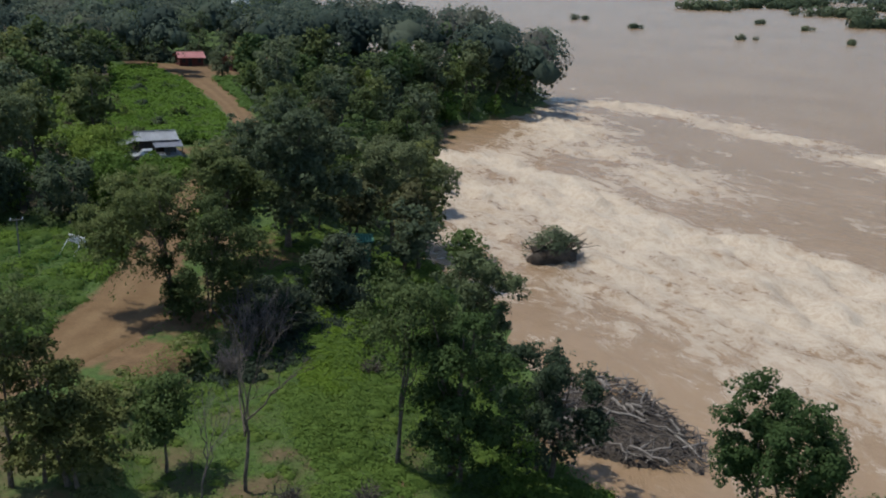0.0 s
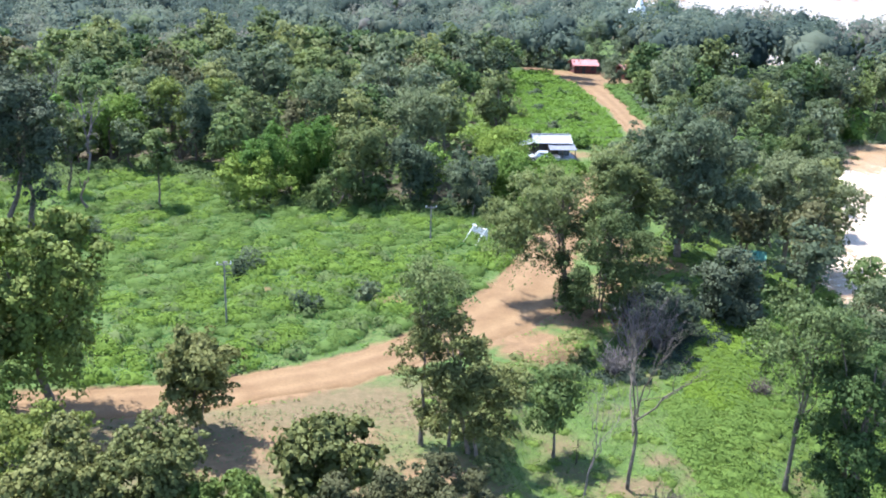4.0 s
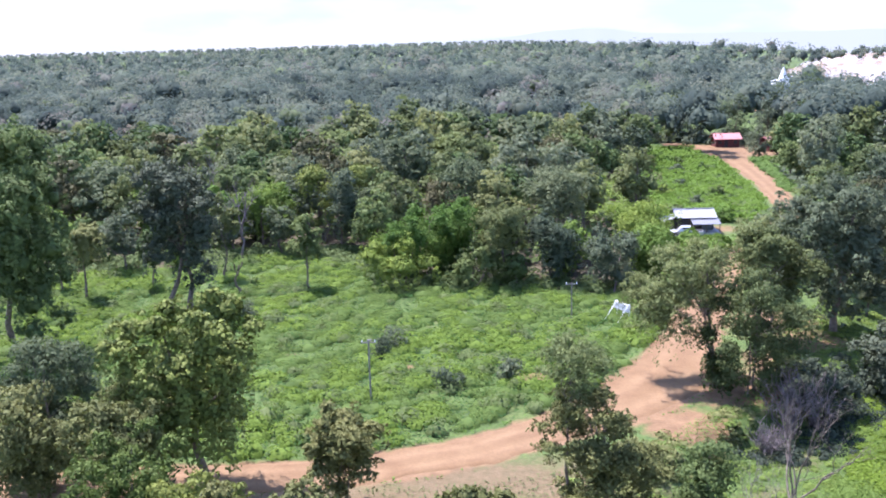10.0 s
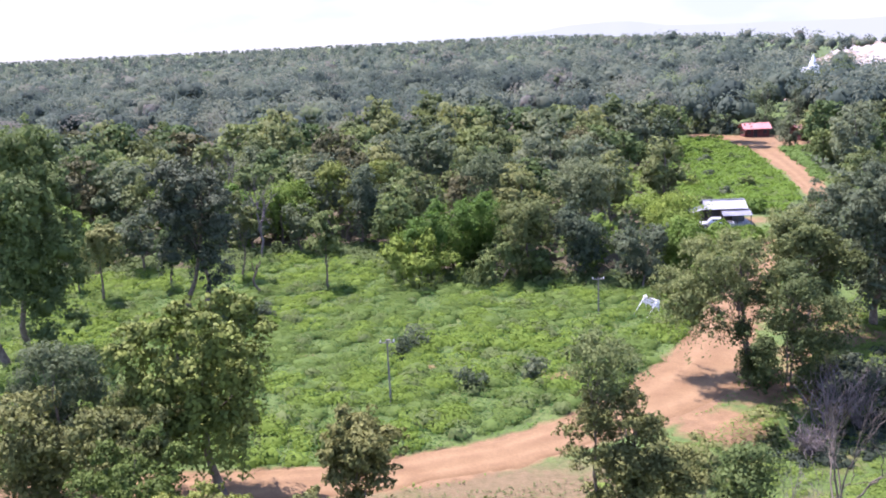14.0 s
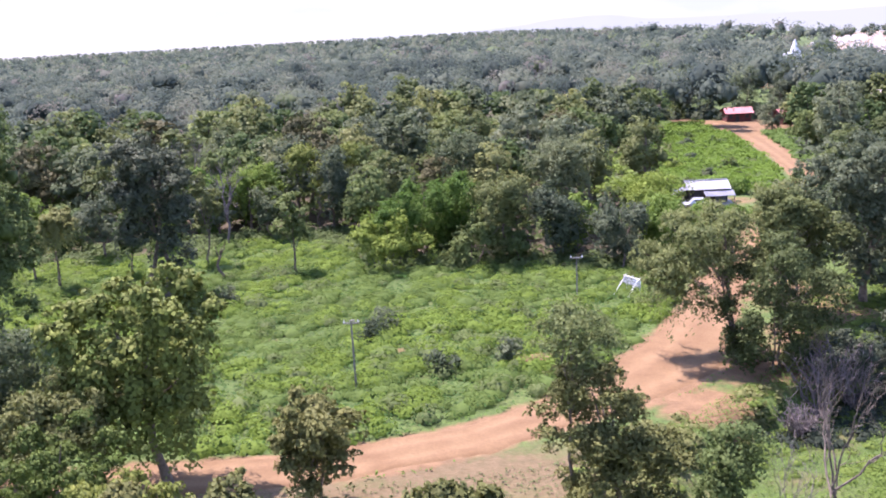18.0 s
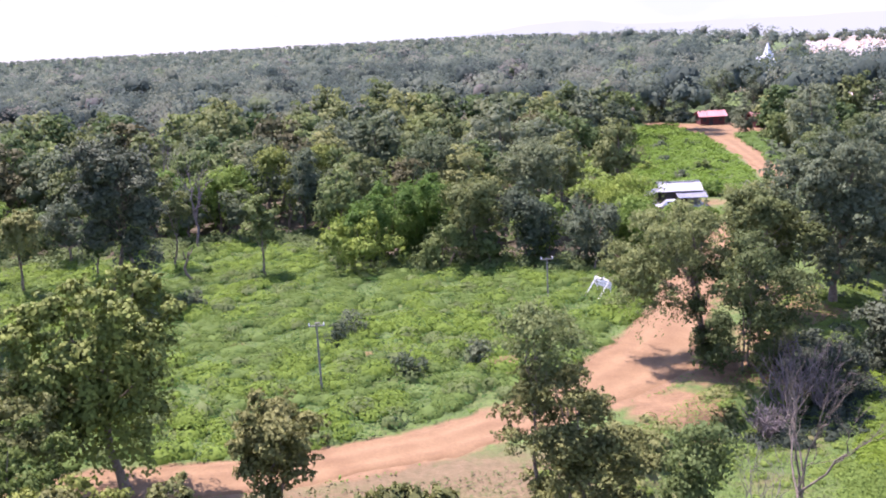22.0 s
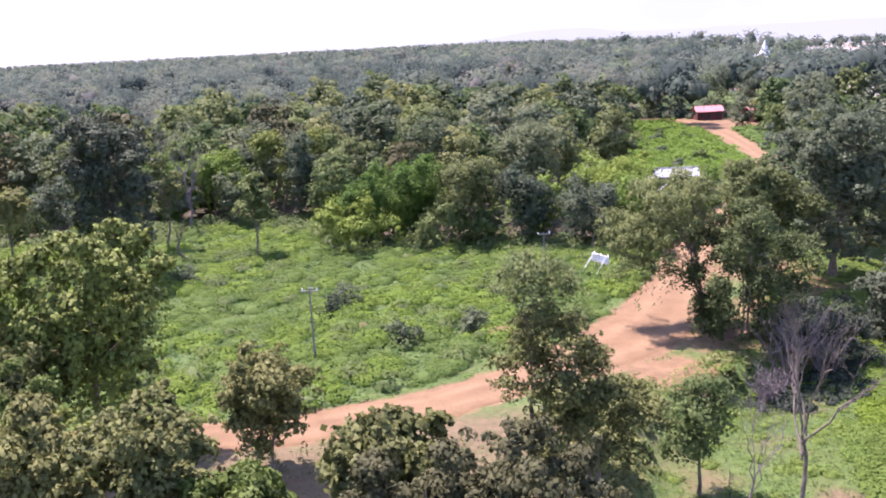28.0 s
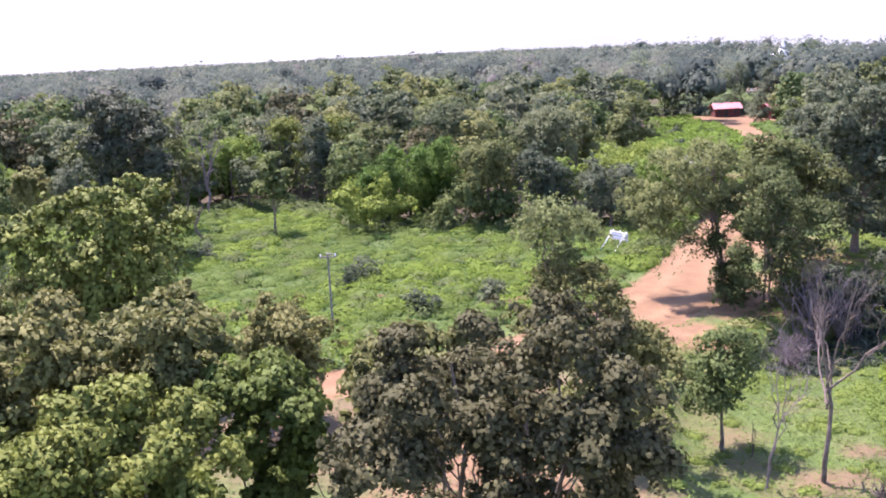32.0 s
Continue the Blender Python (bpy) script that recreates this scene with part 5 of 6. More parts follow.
# trees smothered in creepers at the edge of the wood
for i, (x, y, h, leaf, label, lobes) in enumerate(EDGE_TREES):
    tree("edge_tree", (x, y), label, leaf, 300 + i, h, 8.0, start=0.04, count=4600, size=0.29, girth=0.15, stems=1 + (len(lobes) > 4), hang=70, subs=9, limbs=8, low=0.15, lobes=lobes,
         group="creeper-hung trees", loose=0.5, core=0.4, deep=0.9)
for i, (x, y, h, w) in enumerate([(27.5, 116.0, 7.0, 7.0), (30.0, 131.0, 7.5, 8.0)]):
    tree("creeper_tree", (x, y), "bright green tree smothered in draping creepers at the wood's edge", "fresh", 330 + i, h, w, start=0.04, sprays=26, count=3600, size=0.30,
         girth=0.14, hang=44, subs=9, limbs=5, low=0.1, spread=0.19, group="creeper-hung trees")

# ---- distant woods ----


def far_wood(name, pts, sizes, per, seed, label, fine=0.16, lobes=1):
    """Many far trees as one thing: each a heap of leafy sprays on a stem."""
    rng = np.random.default_rng(seed)
    n = len(pts)
    c = np.repeat(np.column_stack([pts, np.maximum(gz(pts[:, 0], pts[:, 1]), WATER_Z) + sizes * 0.62]), per, 0)
    s = np.repeat(sizes, per)
    u = on_ball(rng, n * per)
    u[:, 2] = np.abs(u[:, 2]) * np.where(rng.random(n * per) < 0.2, -1, 1)
    bump = np.repeat(rng.uniform(0.8, 1.15, n), per)
    v, f = leaves(rng, c + u * (s * 0.40 * bump * rng.uniform(0.75, 1.1, n * per))[:, None] * [1, 1, 0.95], u + [0, 0, 0.3] + rng.normal(0, 0.35, u.shape), s * fine * rng.uniform(0.65, 1.35, n * per), 0.8)
    soft = u + [0, 0, 0.45] + rng.normal(0, 0.08, u.shape)
    one, big = c[::per], (sizes * 0.36 * bump[::per])
    at = np.repeat(one, lobes, 0) + on_ball(rng, n * lobes) * np.repeat(big, lobes)[:, None] * ([0.6, 0.6, 0.5] if lobes > 1 else [0.1, 0.1, 0.1])
    cv, cf, cp = cores(rng, at, np.repeat(big, lobes) * rng.uniform(0.5, 0.85, n * lobes) * (0.6 if lobes > 1 else 0.8), 0.3)
    v, f = joined([(cv, cf), (v, f)])
    tone = rng.random(n)
    me = leafy(name, v, f, np.r_[np.repeat(np.clip(np.repeat(tone, lobes) + rng.normal(0, 0.08, n * lobes), 0, 1), 14), np.repeat(tone, per * 4)], HAZED_WOODLAND, np.concatenate([cp + [0, 0, 0.4], np.repeat(soft, 4, 0)]))
    return tagged(new(name, me), label, "woodland", kind="stuff")


# how far the woods can be made out, by bearing; beyond lies pale haze
BEARING = [-40, 5, 8, 12, 16, 20, 24, 70]
WOODS_END = [4300, 4300, 2700, 1700, 1300, 1150, 1120, 1120]
HAZE_FROM = [4300, 4300, 4000, 3000, 2200, 1600, 1450, 1450]


def bearing(x, y):
    return np.degrees(np.arctan2(x, y))


rng = np.random.default_rng(71)
q = polar(rng, 16000, 268, 520, -31, 36)
q = spaced(rng, q[wooded(q[:, 0], q[:, 1])], 10.2)
q = np.concatenate([spaced(rng, WOOD_REST, 8.2), q])
high = rng.uniform(10.5, 16.5, len(q)) * np.where(rng.random(len(q)) < 0.05, 1.12, 1.0)
high = high * np.where(np.hypot(q[:, 0], q[:, 1]) > 330, 1.06, 1.0)
high = np.where((q[:, 0] > 0.345 * q[:, 1]) & (q[:, 1] < 480), rng.uniform(15.5, 19, len(q)), high)     # lower growth near the bank
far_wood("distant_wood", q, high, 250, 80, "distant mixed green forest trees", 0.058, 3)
far = []
for r0, r1 in ((520, 750), (750, 1100), (1100, 1700), (1700, 2700), (2700, 4300)):
    z = polar(rng, 9000, r0, r1, -33, 42)
    z = z[(bank(z[:, 1]) - z[:, 0] > 4) & (np.hypot(*z.T) < np.interp(bearing(*z.T), BEARING, WOODS_END))]
    if len(z):
        far.append(spaced(rng, z, 0.0205 * r0))
q = np.concatenate(far)
dist = np.hypot(*q.T)
far_wood("horizon_wood", q, rng.uniform(12.5, 18.5, len(q)) * np.where(rng.random(len(q)) < 0.05, 1.2, 1.0) * np.where(dist < 1100, 1.0, 1.1), 24, 90, "forest of green trees, tinted as by haze, reaching to the horizon", 0.13)
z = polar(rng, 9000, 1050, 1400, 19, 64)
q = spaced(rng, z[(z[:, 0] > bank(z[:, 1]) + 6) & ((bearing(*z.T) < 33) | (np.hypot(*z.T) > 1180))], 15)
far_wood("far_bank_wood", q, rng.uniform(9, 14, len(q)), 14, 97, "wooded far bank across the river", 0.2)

# faint hills on the skyline, and a glowing band painted as pale haze
ridge, count = [], 90
for i in range(count):
    a = math.radians(-2 + 62 * i / (count - 1))
    fade = min(1.0, i / 16, (count - 1 - i) / 10)
    top = -8 + fade * (32 + 46 * max(0.0, noise.noise((i * 0.07, 1.5, 0))) + 40 * math.exp(-((i - 14) / 6) ** 2) + 10 * noise.noise((i * 0.3, 4, 0)))
    from_eye = float(np.interp(math.degrees(a), BEARING, HAZE_FROM))
    for r, z in ((from_eye, -8), (from_eye + 40, 28 + (top - 28) * from_eye / 4300), (from_eye + 90, -8)):
        ridge.append((r * math.sin(a), r * math.cos(a), z))
faces = [(3 * i + k, 3 * i + 3 + k, 3 * i + 4 + k, 3 * i + 1 + k) for i in range(count - 1) for k in (0, 1)]


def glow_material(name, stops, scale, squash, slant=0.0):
    """Emission standing in for daylit distance: cloud, far hills and haze."""
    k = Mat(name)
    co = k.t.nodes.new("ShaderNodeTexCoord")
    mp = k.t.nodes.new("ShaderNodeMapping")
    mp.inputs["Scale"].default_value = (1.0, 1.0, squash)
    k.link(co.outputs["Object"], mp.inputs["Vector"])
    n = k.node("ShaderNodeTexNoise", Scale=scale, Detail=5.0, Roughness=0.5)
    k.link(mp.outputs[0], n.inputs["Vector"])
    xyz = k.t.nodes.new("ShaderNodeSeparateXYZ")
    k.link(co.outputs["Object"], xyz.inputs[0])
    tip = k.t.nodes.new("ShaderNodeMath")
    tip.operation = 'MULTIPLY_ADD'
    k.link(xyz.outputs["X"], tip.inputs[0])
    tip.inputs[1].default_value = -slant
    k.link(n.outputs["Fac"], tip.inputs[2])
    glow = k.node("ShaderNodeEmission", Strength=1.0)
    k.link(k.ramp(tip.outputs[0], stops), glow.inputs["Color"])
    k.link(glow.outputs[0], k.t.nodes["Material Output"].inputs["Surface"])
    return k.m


HILL_HAZE = glow_material("far_hill_haze_glow", [(0.3, (0.205, 0.243, 0.262)), (0.7, (0.216, 0.252, 0.270))], 0.002, 1.0)
CLOUD = glow_material("bright_cloud", [(0.36, (0.216, 0.264, 0.284)), (0.62, (0.296, 0.320, 0.324))], 0.0011, 3.5, 0.00005)
dome, across, rise = [], 60, 5
for i in range(across):
    a = math.radians(-75 + 170 * i / (across - 1))
    for j in range(rise):
        b = math.radians(-1 + 6 * j / (rise - 1))
        dome.append((4800 * math.sin(a) * math.cos(b), 4800 * math.cos(a) * math.cos(b), 4800 * math.sin(b)))
dome_faces = [(i * rise + j, i * rise + rise + j, i * rise + rise + j + 1, i * rise + j + 1) for i in range(across - 1) for j in range(rise - 1)]
tagged(new("backdrop_sky", mesh_of("backdrop_sky", dome, dome_faces, [CLOUD], True)), "bright hazy sky with thin white cloud", "sky", kind="structure")
tagged(new("backdrop", mesh_of("backdrop", ridge, faces, [HILL_HAZE], True)), "pale blue glowing band for hills and haze on the skyline", "hills", kind="structure")

# ---- bare trees ----


def bare_tree(at, label, seed, h, girth, spread=0.35, levels=4, bark=None, fork=0.35, lean=(0, 0), kids=3, name="dead_tree"):
    """A leafless tree: limbs that fork again and again into twigs."""
    rng = np.random.default_rng(seed)
    out = []

    def grow(a, way, length, r, level):
        b = a + way * length
        out.append(limb(rng, a, b, r, r * 0.6, 5, 0.035, 0, 7 if level == levels else 4))
        if level == 0:
            return
        for k in range(kids if level < levels else kids + 2):
            t = rng.uniform(0.55, 1.0) if k else 1.0
            w = way + rng.normal(0, spread * 1.5, 3) + [0, 0, 0.22]
            grow(a + (b - a) * t, w / np.linalg.norm(w), length * rng.uniform(0.45, 0.72), r * 0.5, level - 1)

    way = np.array([lean[0], lean[1], 1.0])
    grow(np.array([0, 0, -0.2]), way / np.linalg.norm(way), h * fork, girth, levels)
    v, f = joined(out)
    v[:, 2] *= h / v[:, 2].max()
    ob = thing(name, pose(at[0], at[1], gz(*at)), label, "bare tree")
    link_mesh("trunk", mesh_of("trunk", v, f, [bark or BARK], True), ob)
    return ob


bare_tree((20.6, 50.0), "bare dead tree with forked grey branches in the grass", 101, 12.4, 0.14, 0.25, 5, BARK, 0.46)
bare_tree((17.5, 49.4), "thin leafless grey tree beside the young tree", 102, 8.4, 0.07, 0.24, 4, TWIG, 0.5, lean=(0.14, 0))


def brush(at, label, seed, h, w, stems=30, bark=None):
    """Leafless brush: many thin stems fanning from one root, each with finer twigs."""
    rng = np.random.default_rng(seed)
    ob = thing("bare_shrub", pose(at[0], at[1], gz(*at)), label, "shrub")
    stout, fine = [], []
    for _ in range(stems):
        a, r = rng.uniform(0, 2 * np.pi), math.sqrt(rng.random()) * w / 2
        end = np.array([math.cos(a) * r, math.sin(a) * r, h * rng.uniform(0.55, 1.0)])
        foot = np.array([*rng.normal(0, 0.25, 2), -0.2])
        stout.append(limb(rng, foot, end, rng.uniform(0.035, 0.07), 0.018, 6, 0.05, 0.05, 5))
        for k in rng.uniform(0.35, 0.95, 6):
            p = foot + (end - foot) * k
            fine.append(limb(rng, p, p + rng.normal(0, 0.45, 3) + [0, 0, 0.5 * (1.2 - k) * h * 0.4], 0.026, 0.010, 4, 0.06, 0, 4))
    link_mesh("stem", mesh_of("stem", *joined(stout), [bark or BARK], True), ob)
    tagged(link_mesh("twig", mesh_of("twig", *joined(fine), [bark or BARK], True), ob), kind="stuff")
    return ob


brush((28.0, 69.8), "leafless twiggy grey brush below the road bend", 103, 6.4, 5.6, 26, TWIG)
brush((31.0, 71.0), "leafless brown brush at the foot of the bank", 104, 5.2, 5.0, 24, TWIG)
brush((25.5, 67.0), "low dry brush on the slope below the trees", 131, 2.6, 4.0, 30, TWIG)
brush((36.0, 62.5), "tangle of dry twigs in the lush grass", 133, 1.4, 2.4, 18)
brush((22.5, 47.5), "low dry brown brush in the grass", 134, 1.0, 1.8, 16)
brush((27.0, 45.5), "low dry brown brush in the grass", 135, 1.0, 2.0, 16)
bare_tree((18.2, 53.4), "low dry brush beside the young tree", 105, 2.2, 0.04, 0.5, 5, BARK, 0.15, name="bare_shrub")
bare_tree((-36.0, 148.0), "pale dead forest tree with a fine crown of twigs", 106, 15.0, 0.2, 0.32, 5, TWIG, 0.4)
bare_tree((-27.5, 131.0), "pale dead trunk with broken limbs at the wood's edge", 107, 13.0, 0.2, 0.22, 4, TWIG, 0.55)
bare_tree((-24.6, 112.4), "bare dark tree stump standing in weeds", 108, 4.4, 0.22, 0.12, 1, BARK, 0.8, kids=1, name="tree_stump")

# ---- shrubs ----


def shrub(at, label, leaf, seed, h, w, count=500, size=0.25):
    (_, _), (v, f, tone, turn) = tree_meshes(seed, h, w, start=0.0, sprays=12, count=count, size=size * 0.8, subs=9, girth=0.04, spread=0.2, low=0.4, limbs=3)
    ob = thing("shrub", pose(at[0], at[1], gz(*at) - 0.15), label, "shrub")
    link_mesh("foliage", leafy("foliage", v, f, tone, leaf, turn), ob)
    return ob


shrub((6.4, 80.6), "round dark green shrub by the bare patch", "dark", 111, 2.3, 3.0, 1100, 0.25)
for i, (x, y) in enumerate([(42, 158), (47, 165), (44, 176), (53, 172), (50, 186), (56, 192), (60, 206), (54, 203), (62, 226), (58, 218), (36.5, 147.5), (47.5, 150)]):
    shrub((x, y), "leafy shrub in the grassy clearing", ("mid", "dark", "fresh")[i % 3], 320 + i, 1.8 + 0.3 * (i % 4), 3.0 + 0.4 * (i % 3), 420, 0.5)
shrub((-4.8, 90.0), "dark shrub in the weedy field", "dark", 112, 2.6, 3.6, 1100)
shrub((-5.9, 87.6), "low dark shrub near the pole", "dark", 113, 2.3, 3.2, 1000)
shrub((0.6, 78.2), "leafy shrub among weeds", "dark", 114, 2.2, 3.0, 900)
shrub((-25.5, 98.0), "shady shrub in the weedy field", "dark", 115, 2.4, 4.4, 1100)
shrub((-22.0, 103.0), "low shrub in the weedy field", "dark", 116, 2.2, 3.4, 900)
shrub((22.8, 96.0), "grey-green shrub by the road verge", "mid", 117, 1.8, 3.4)
shrub((20.5, 93.0), "grey-green shrub by the road verge", "mid", 118, 1.5, 2.6)
shrub((25.0, 77.5), "dense shrub at the foot of the bend trees", "mid", 119, 3.8, 4.4, 2000, 0.24)
shrub((29.5, 75.0), "dense shrub at the foot of the bend trees", "olive", 120, 3.6, 5.0, 2000, 0.24)
# mound added for the shaded slope; dark leaf colour paints that shade
tree("dark_bush", (31.4, 74.2), "broad rounded mound of dense dark growth below the bend, leaf colour darkened for shade", "deep", 121, 3.2, 7.0, count=12000, size=0.19, girth=0.08, limbs=6, loose=0.3, core=0.6, deep=0.75, category="bush",
     lobes=[(-2.4, 0.9, 1.6), (-0.6, 1.3, 1.8), (1.4, 1.4, 1.8), (3.0, 0.9, 1.6), (0.4, 0.3, 1.6), (-3.4, 0.2, 1.1)])
shrub((46.0, 86.5), "dark shrub round the green shed", "dark", 123, 2.2, 4.0, 1500, 0.3)
shrub((51.5, 86.5), "dark shrub round the green shed", "mid", 124, 2.4, 4.0, 1400, 0.3)
shrub((42.0, 41.0), "bright bank shrub near the driftwood", "fresh", 125, 1.6, 4.0, 1000, 0.22)
shrub((46.0, 38.5), "bright bank shrub near the driftwood", "fresh", 126, 1.4, 3.4, 1000, 0.22)
shrub((37.5, 44.0), "fresh green shrub among the bank trees", "fresh", 127, 5.0, 3.4, 1500, 0.22)
for i, (x, y) in enumerate([(108, 165), (114, 167), (120, 168), (127, 172), (133, 174), (139, 178), (119, 163), (128, 166), (143, 181), (112, 161), (134, 170), (123, 174)]):
    shrub((x, y), "half-drowned shrub in the flooded inlet", "olive", 130 + i, 2.6, 3.4, 400, 0.4)

# ---- bamboo and creepers at the wood's edge ----


def bamboo(at, seed, h, w, culms=46):
    rng = np.random.default_rng(seed)
    wood, cs, ns = [], [], []
    for _ in range(culms):
        a = rng.uniform(0, 2 * np.pi)
        out = np.array([math.cos(a), math.sin(a), 0.0])
        foot = out * rng.uniform(0, 0.18 * w)
        reach, tall = rng.uniform(0.15, 0.5) * w, h * rng.uniform(0.6, 1.0)
        t = np.linspace(0, 1, 9)[:, None]
        p = foot + out * reach * t ** 2.2 + np.array([0, 0, 1]) * tall * (t - 0.22 * t ** 4)
        wood.append(tube(p, np.linspace(0.05, 0.012, 9), 5))
        k = rng.uniform(0.12, 1, 190)
        q = foot + out * reach * k[:, None] ** 2.2 + np.array([0, 0, 1]) * tall * (k - 0.22 * k ** 4)[:, None]
        j = rng.normal(0, 0.42, q.shape)
        cs.append(q + j)
        ns.append(out * 0.5 + j * 1.5 + [0, 0, 0.7])
    c, n = np.concatenate(cs), np.concatenate(ns)
    ob = thing("bamboo", pose(*at, gz(*at)), "arching clump of bright green bamboo at the wood's edge", "bamboo", "bamboo clumps")
    link_mesh("cane", mesh_of("cane", *joined(wood), [LEAF["olive"]], True), ob)
    v, f = leaves(rng, c, n, 0.42 * rng.uniform(0.6, 1.3, len(c)), 0.42)
    link_mesh("foliage", leafy("foliage", v, f, np.repeat(rng.uniform(0.1, 0.9, len(c)), 4), "fresh", np.repeat(n, 4, 0)), ob)
    return ob


for i, ((x, y), h) in enumerate(zip(CANE_AT, (9.5, 10, 11, 7.5, 8, 9, 7, 11))):
    bamboo((x, y), 140 + i, h, 6.5, 18)

# ---- slim trees standing in the field ----
for i, (x, y, h, w, leaf) in enumerate([(-15.9, 113.5, 10.0, 4.6, "mid"), (-36.1, 117.0, 8.0, 3.6, "mid"), (-27.6, 119.5, 12.0, 4.6, "olive"), (-48.0, 117.0, 8.5, 4.5, "mid"),
                                        (10.0, 112.0, 4.2, 3.0, "mid")]):
    tree("slim_tree", (x, y), "slim upright tree at the edge of the weedy field", leaf, 160 + i, h, w, start=0.42 if w < 5 else 0.1, sprays=16,
         count=2300, size=0.32, subs=8, girth=0.12, group="slim field trees", hang=30 if w > 5 else 0)

# ---- buildings ----


def sheet_roof(length, half, rise, thick=0.05, wave=0.03, pitch=0.32):
    """One slope of corrugated sheet: runs along x, falls along +y."""
    xs = np.arange(0, length + 0.01, pitch / 4) - length / 2
    z = wave * np.cos(np.arange(len(xs)) * np.pi / 2)
    v = []
    for d in (0, -thick):
        for y, h in ((0, rise), (half, 0)):
            v += [(x, y, h + w + d) for x, w in zip(xs, z)]
    n = len(xs)
    f = []
    for i in range(n - 1):
        f += [(i, n + i, n + i + 1, i + 1), (2 * n + i, 2 * n + i + 1, 3 * n + i + 1, 3 * n + i),
              (n + i, 3 * n + i, 3 * n + i + 1, n + i + 1), (i, i + 1, 2 * n + i + 1, 2 * n + i)]
    return mesh_of("roof_sheet", v, f, [])


def roof_part(parent, mat, length, half, rise, x, y, z, turn=0, name="roof_sheet"):
    me = sheet_roof(length, half, rise)
    me.materials.append(mat)
    ob = link_mesh(name, me, parent)
    ob.matrix_basis = pose(x, y, z, 0, 0, turn)
    return ob


def window_part(parent, x, y, z, w, h, frame_mat, turn=0):
    win = part("window", box(w, 0.05, h, 0, 0, 0, 0.01), GLASS_DARK, parent, "dark unglazed window", pose(x, y, z, 0, 0, turn))
    for sx, sz, px, pz in ((w + 0.16, 0.08, 0, -0.08), (w + 0.16, 0.08, 0, h), (0.08, h, -w / 2 - 0.04, 0), (0.08, h, w / 2 + 0.04, 0)):
        part("frame", box(sx, 0.09, sz, px, 0, pz, 0.01), frame_mat, win)
    return win


def farmhouse():
    ob = thing("farmhouse", pose(40.2, 144.2, gz(40.2, 144.2), 0, 0, -4), "dark wooden farmhouse with pale tin roofs, lean-to and porch", "house")
    part("wall", box(5.6, 0.12, 2.1, 0.6, -1.7, 0.3), DARK_WOOD, ob)
    part("wall", box(5.6, 0.12, 2.1, 0.6, 1.7, 0.3), DARK_WOOD, ob)
    part("wall", box(0.12, 3.3, 2.1, -2.2, 0, 0.3), DARK_WOOD, ob)
    part("wall", box(0.12, 3.3, 2.1, 3.4, 0, 0.3), DARK_WOOD, ob)
    for x in (-2.2, 3.4):
        bm = bmesh.new()
        bm.faces.new([bm.verts.new(p) for p in ((x, -1.7, 2.4), (x, 1.7, 2.4), (x, 0, 3.2))])
        bmesh.ops.solidify(bm, geom=bm.faces[:], thickness=0.08)
        part("gable", bm, DARK_WOOD, ob)
    part("floor_slab", box(9.0, 6.4, 0.3, -0.4, -0.9, 0), CONCRETE, ob)
    roof_part(ob, TIN, 6.4, 2.5, 1.0, 0.6, 0, 2.35)
    roof_part(ob, TIN, 6.4, 2.5, 1.0, 0.6, 0, 2.35, 180)
    part("ridge_cap", box(6.4, 0.3, 0.06, 0.6, 0, 3.38, 0.02), TIN, ob)
    roof_part(ob, TIN, 3.4, 2.8, 0.7, -2.35, -0.9, 1.75, 90, "lean_to_roof")
    ob2 = roof_part(ob, TIN_BLUE, 4.3, 2.1, 0.55, 1.9, -2.1, 1.65, 180, "porch_roof")
    ob2["label"] = "grey-blue tin porch roof"
    for k in range(3):
        part("tin_panel", box(0.52, 0.05, 1.3, 1.9 + 0.54 * k, -1.84 - 0.012 * (k % 2), 0.3, 0.01), TIN, ob, "pale tin panel")
    for x, y, h in ((-5.0, -2.4, 1.8), (-5.0, 0.6, 1.8), (-0.1, -4.0, 1.6), (1.9, -4.0, 1.6), (3.9, -4.0, 1.6)):
        part("post", box(0.14, 0.14, h, x, y, 0, 0.015), WOOD, ob)
    for x in (-4.9, -3.9, -2.9):
        part("rail", box(0.9, 0.06, 0.08, x + 0.45, -2.4, 0.9, 0.01), WOOD, ob)
    part("door", box(0.9, 0.06, 1.85, -0.9, -1.8, 0.3, 0.01), GLASS_DARK, ob, "dark open doorway")
    window_part(ob, 0.3, -1.8, 1.05, 0.7, 0.9, WOOD)
    return ob


farmhouse()


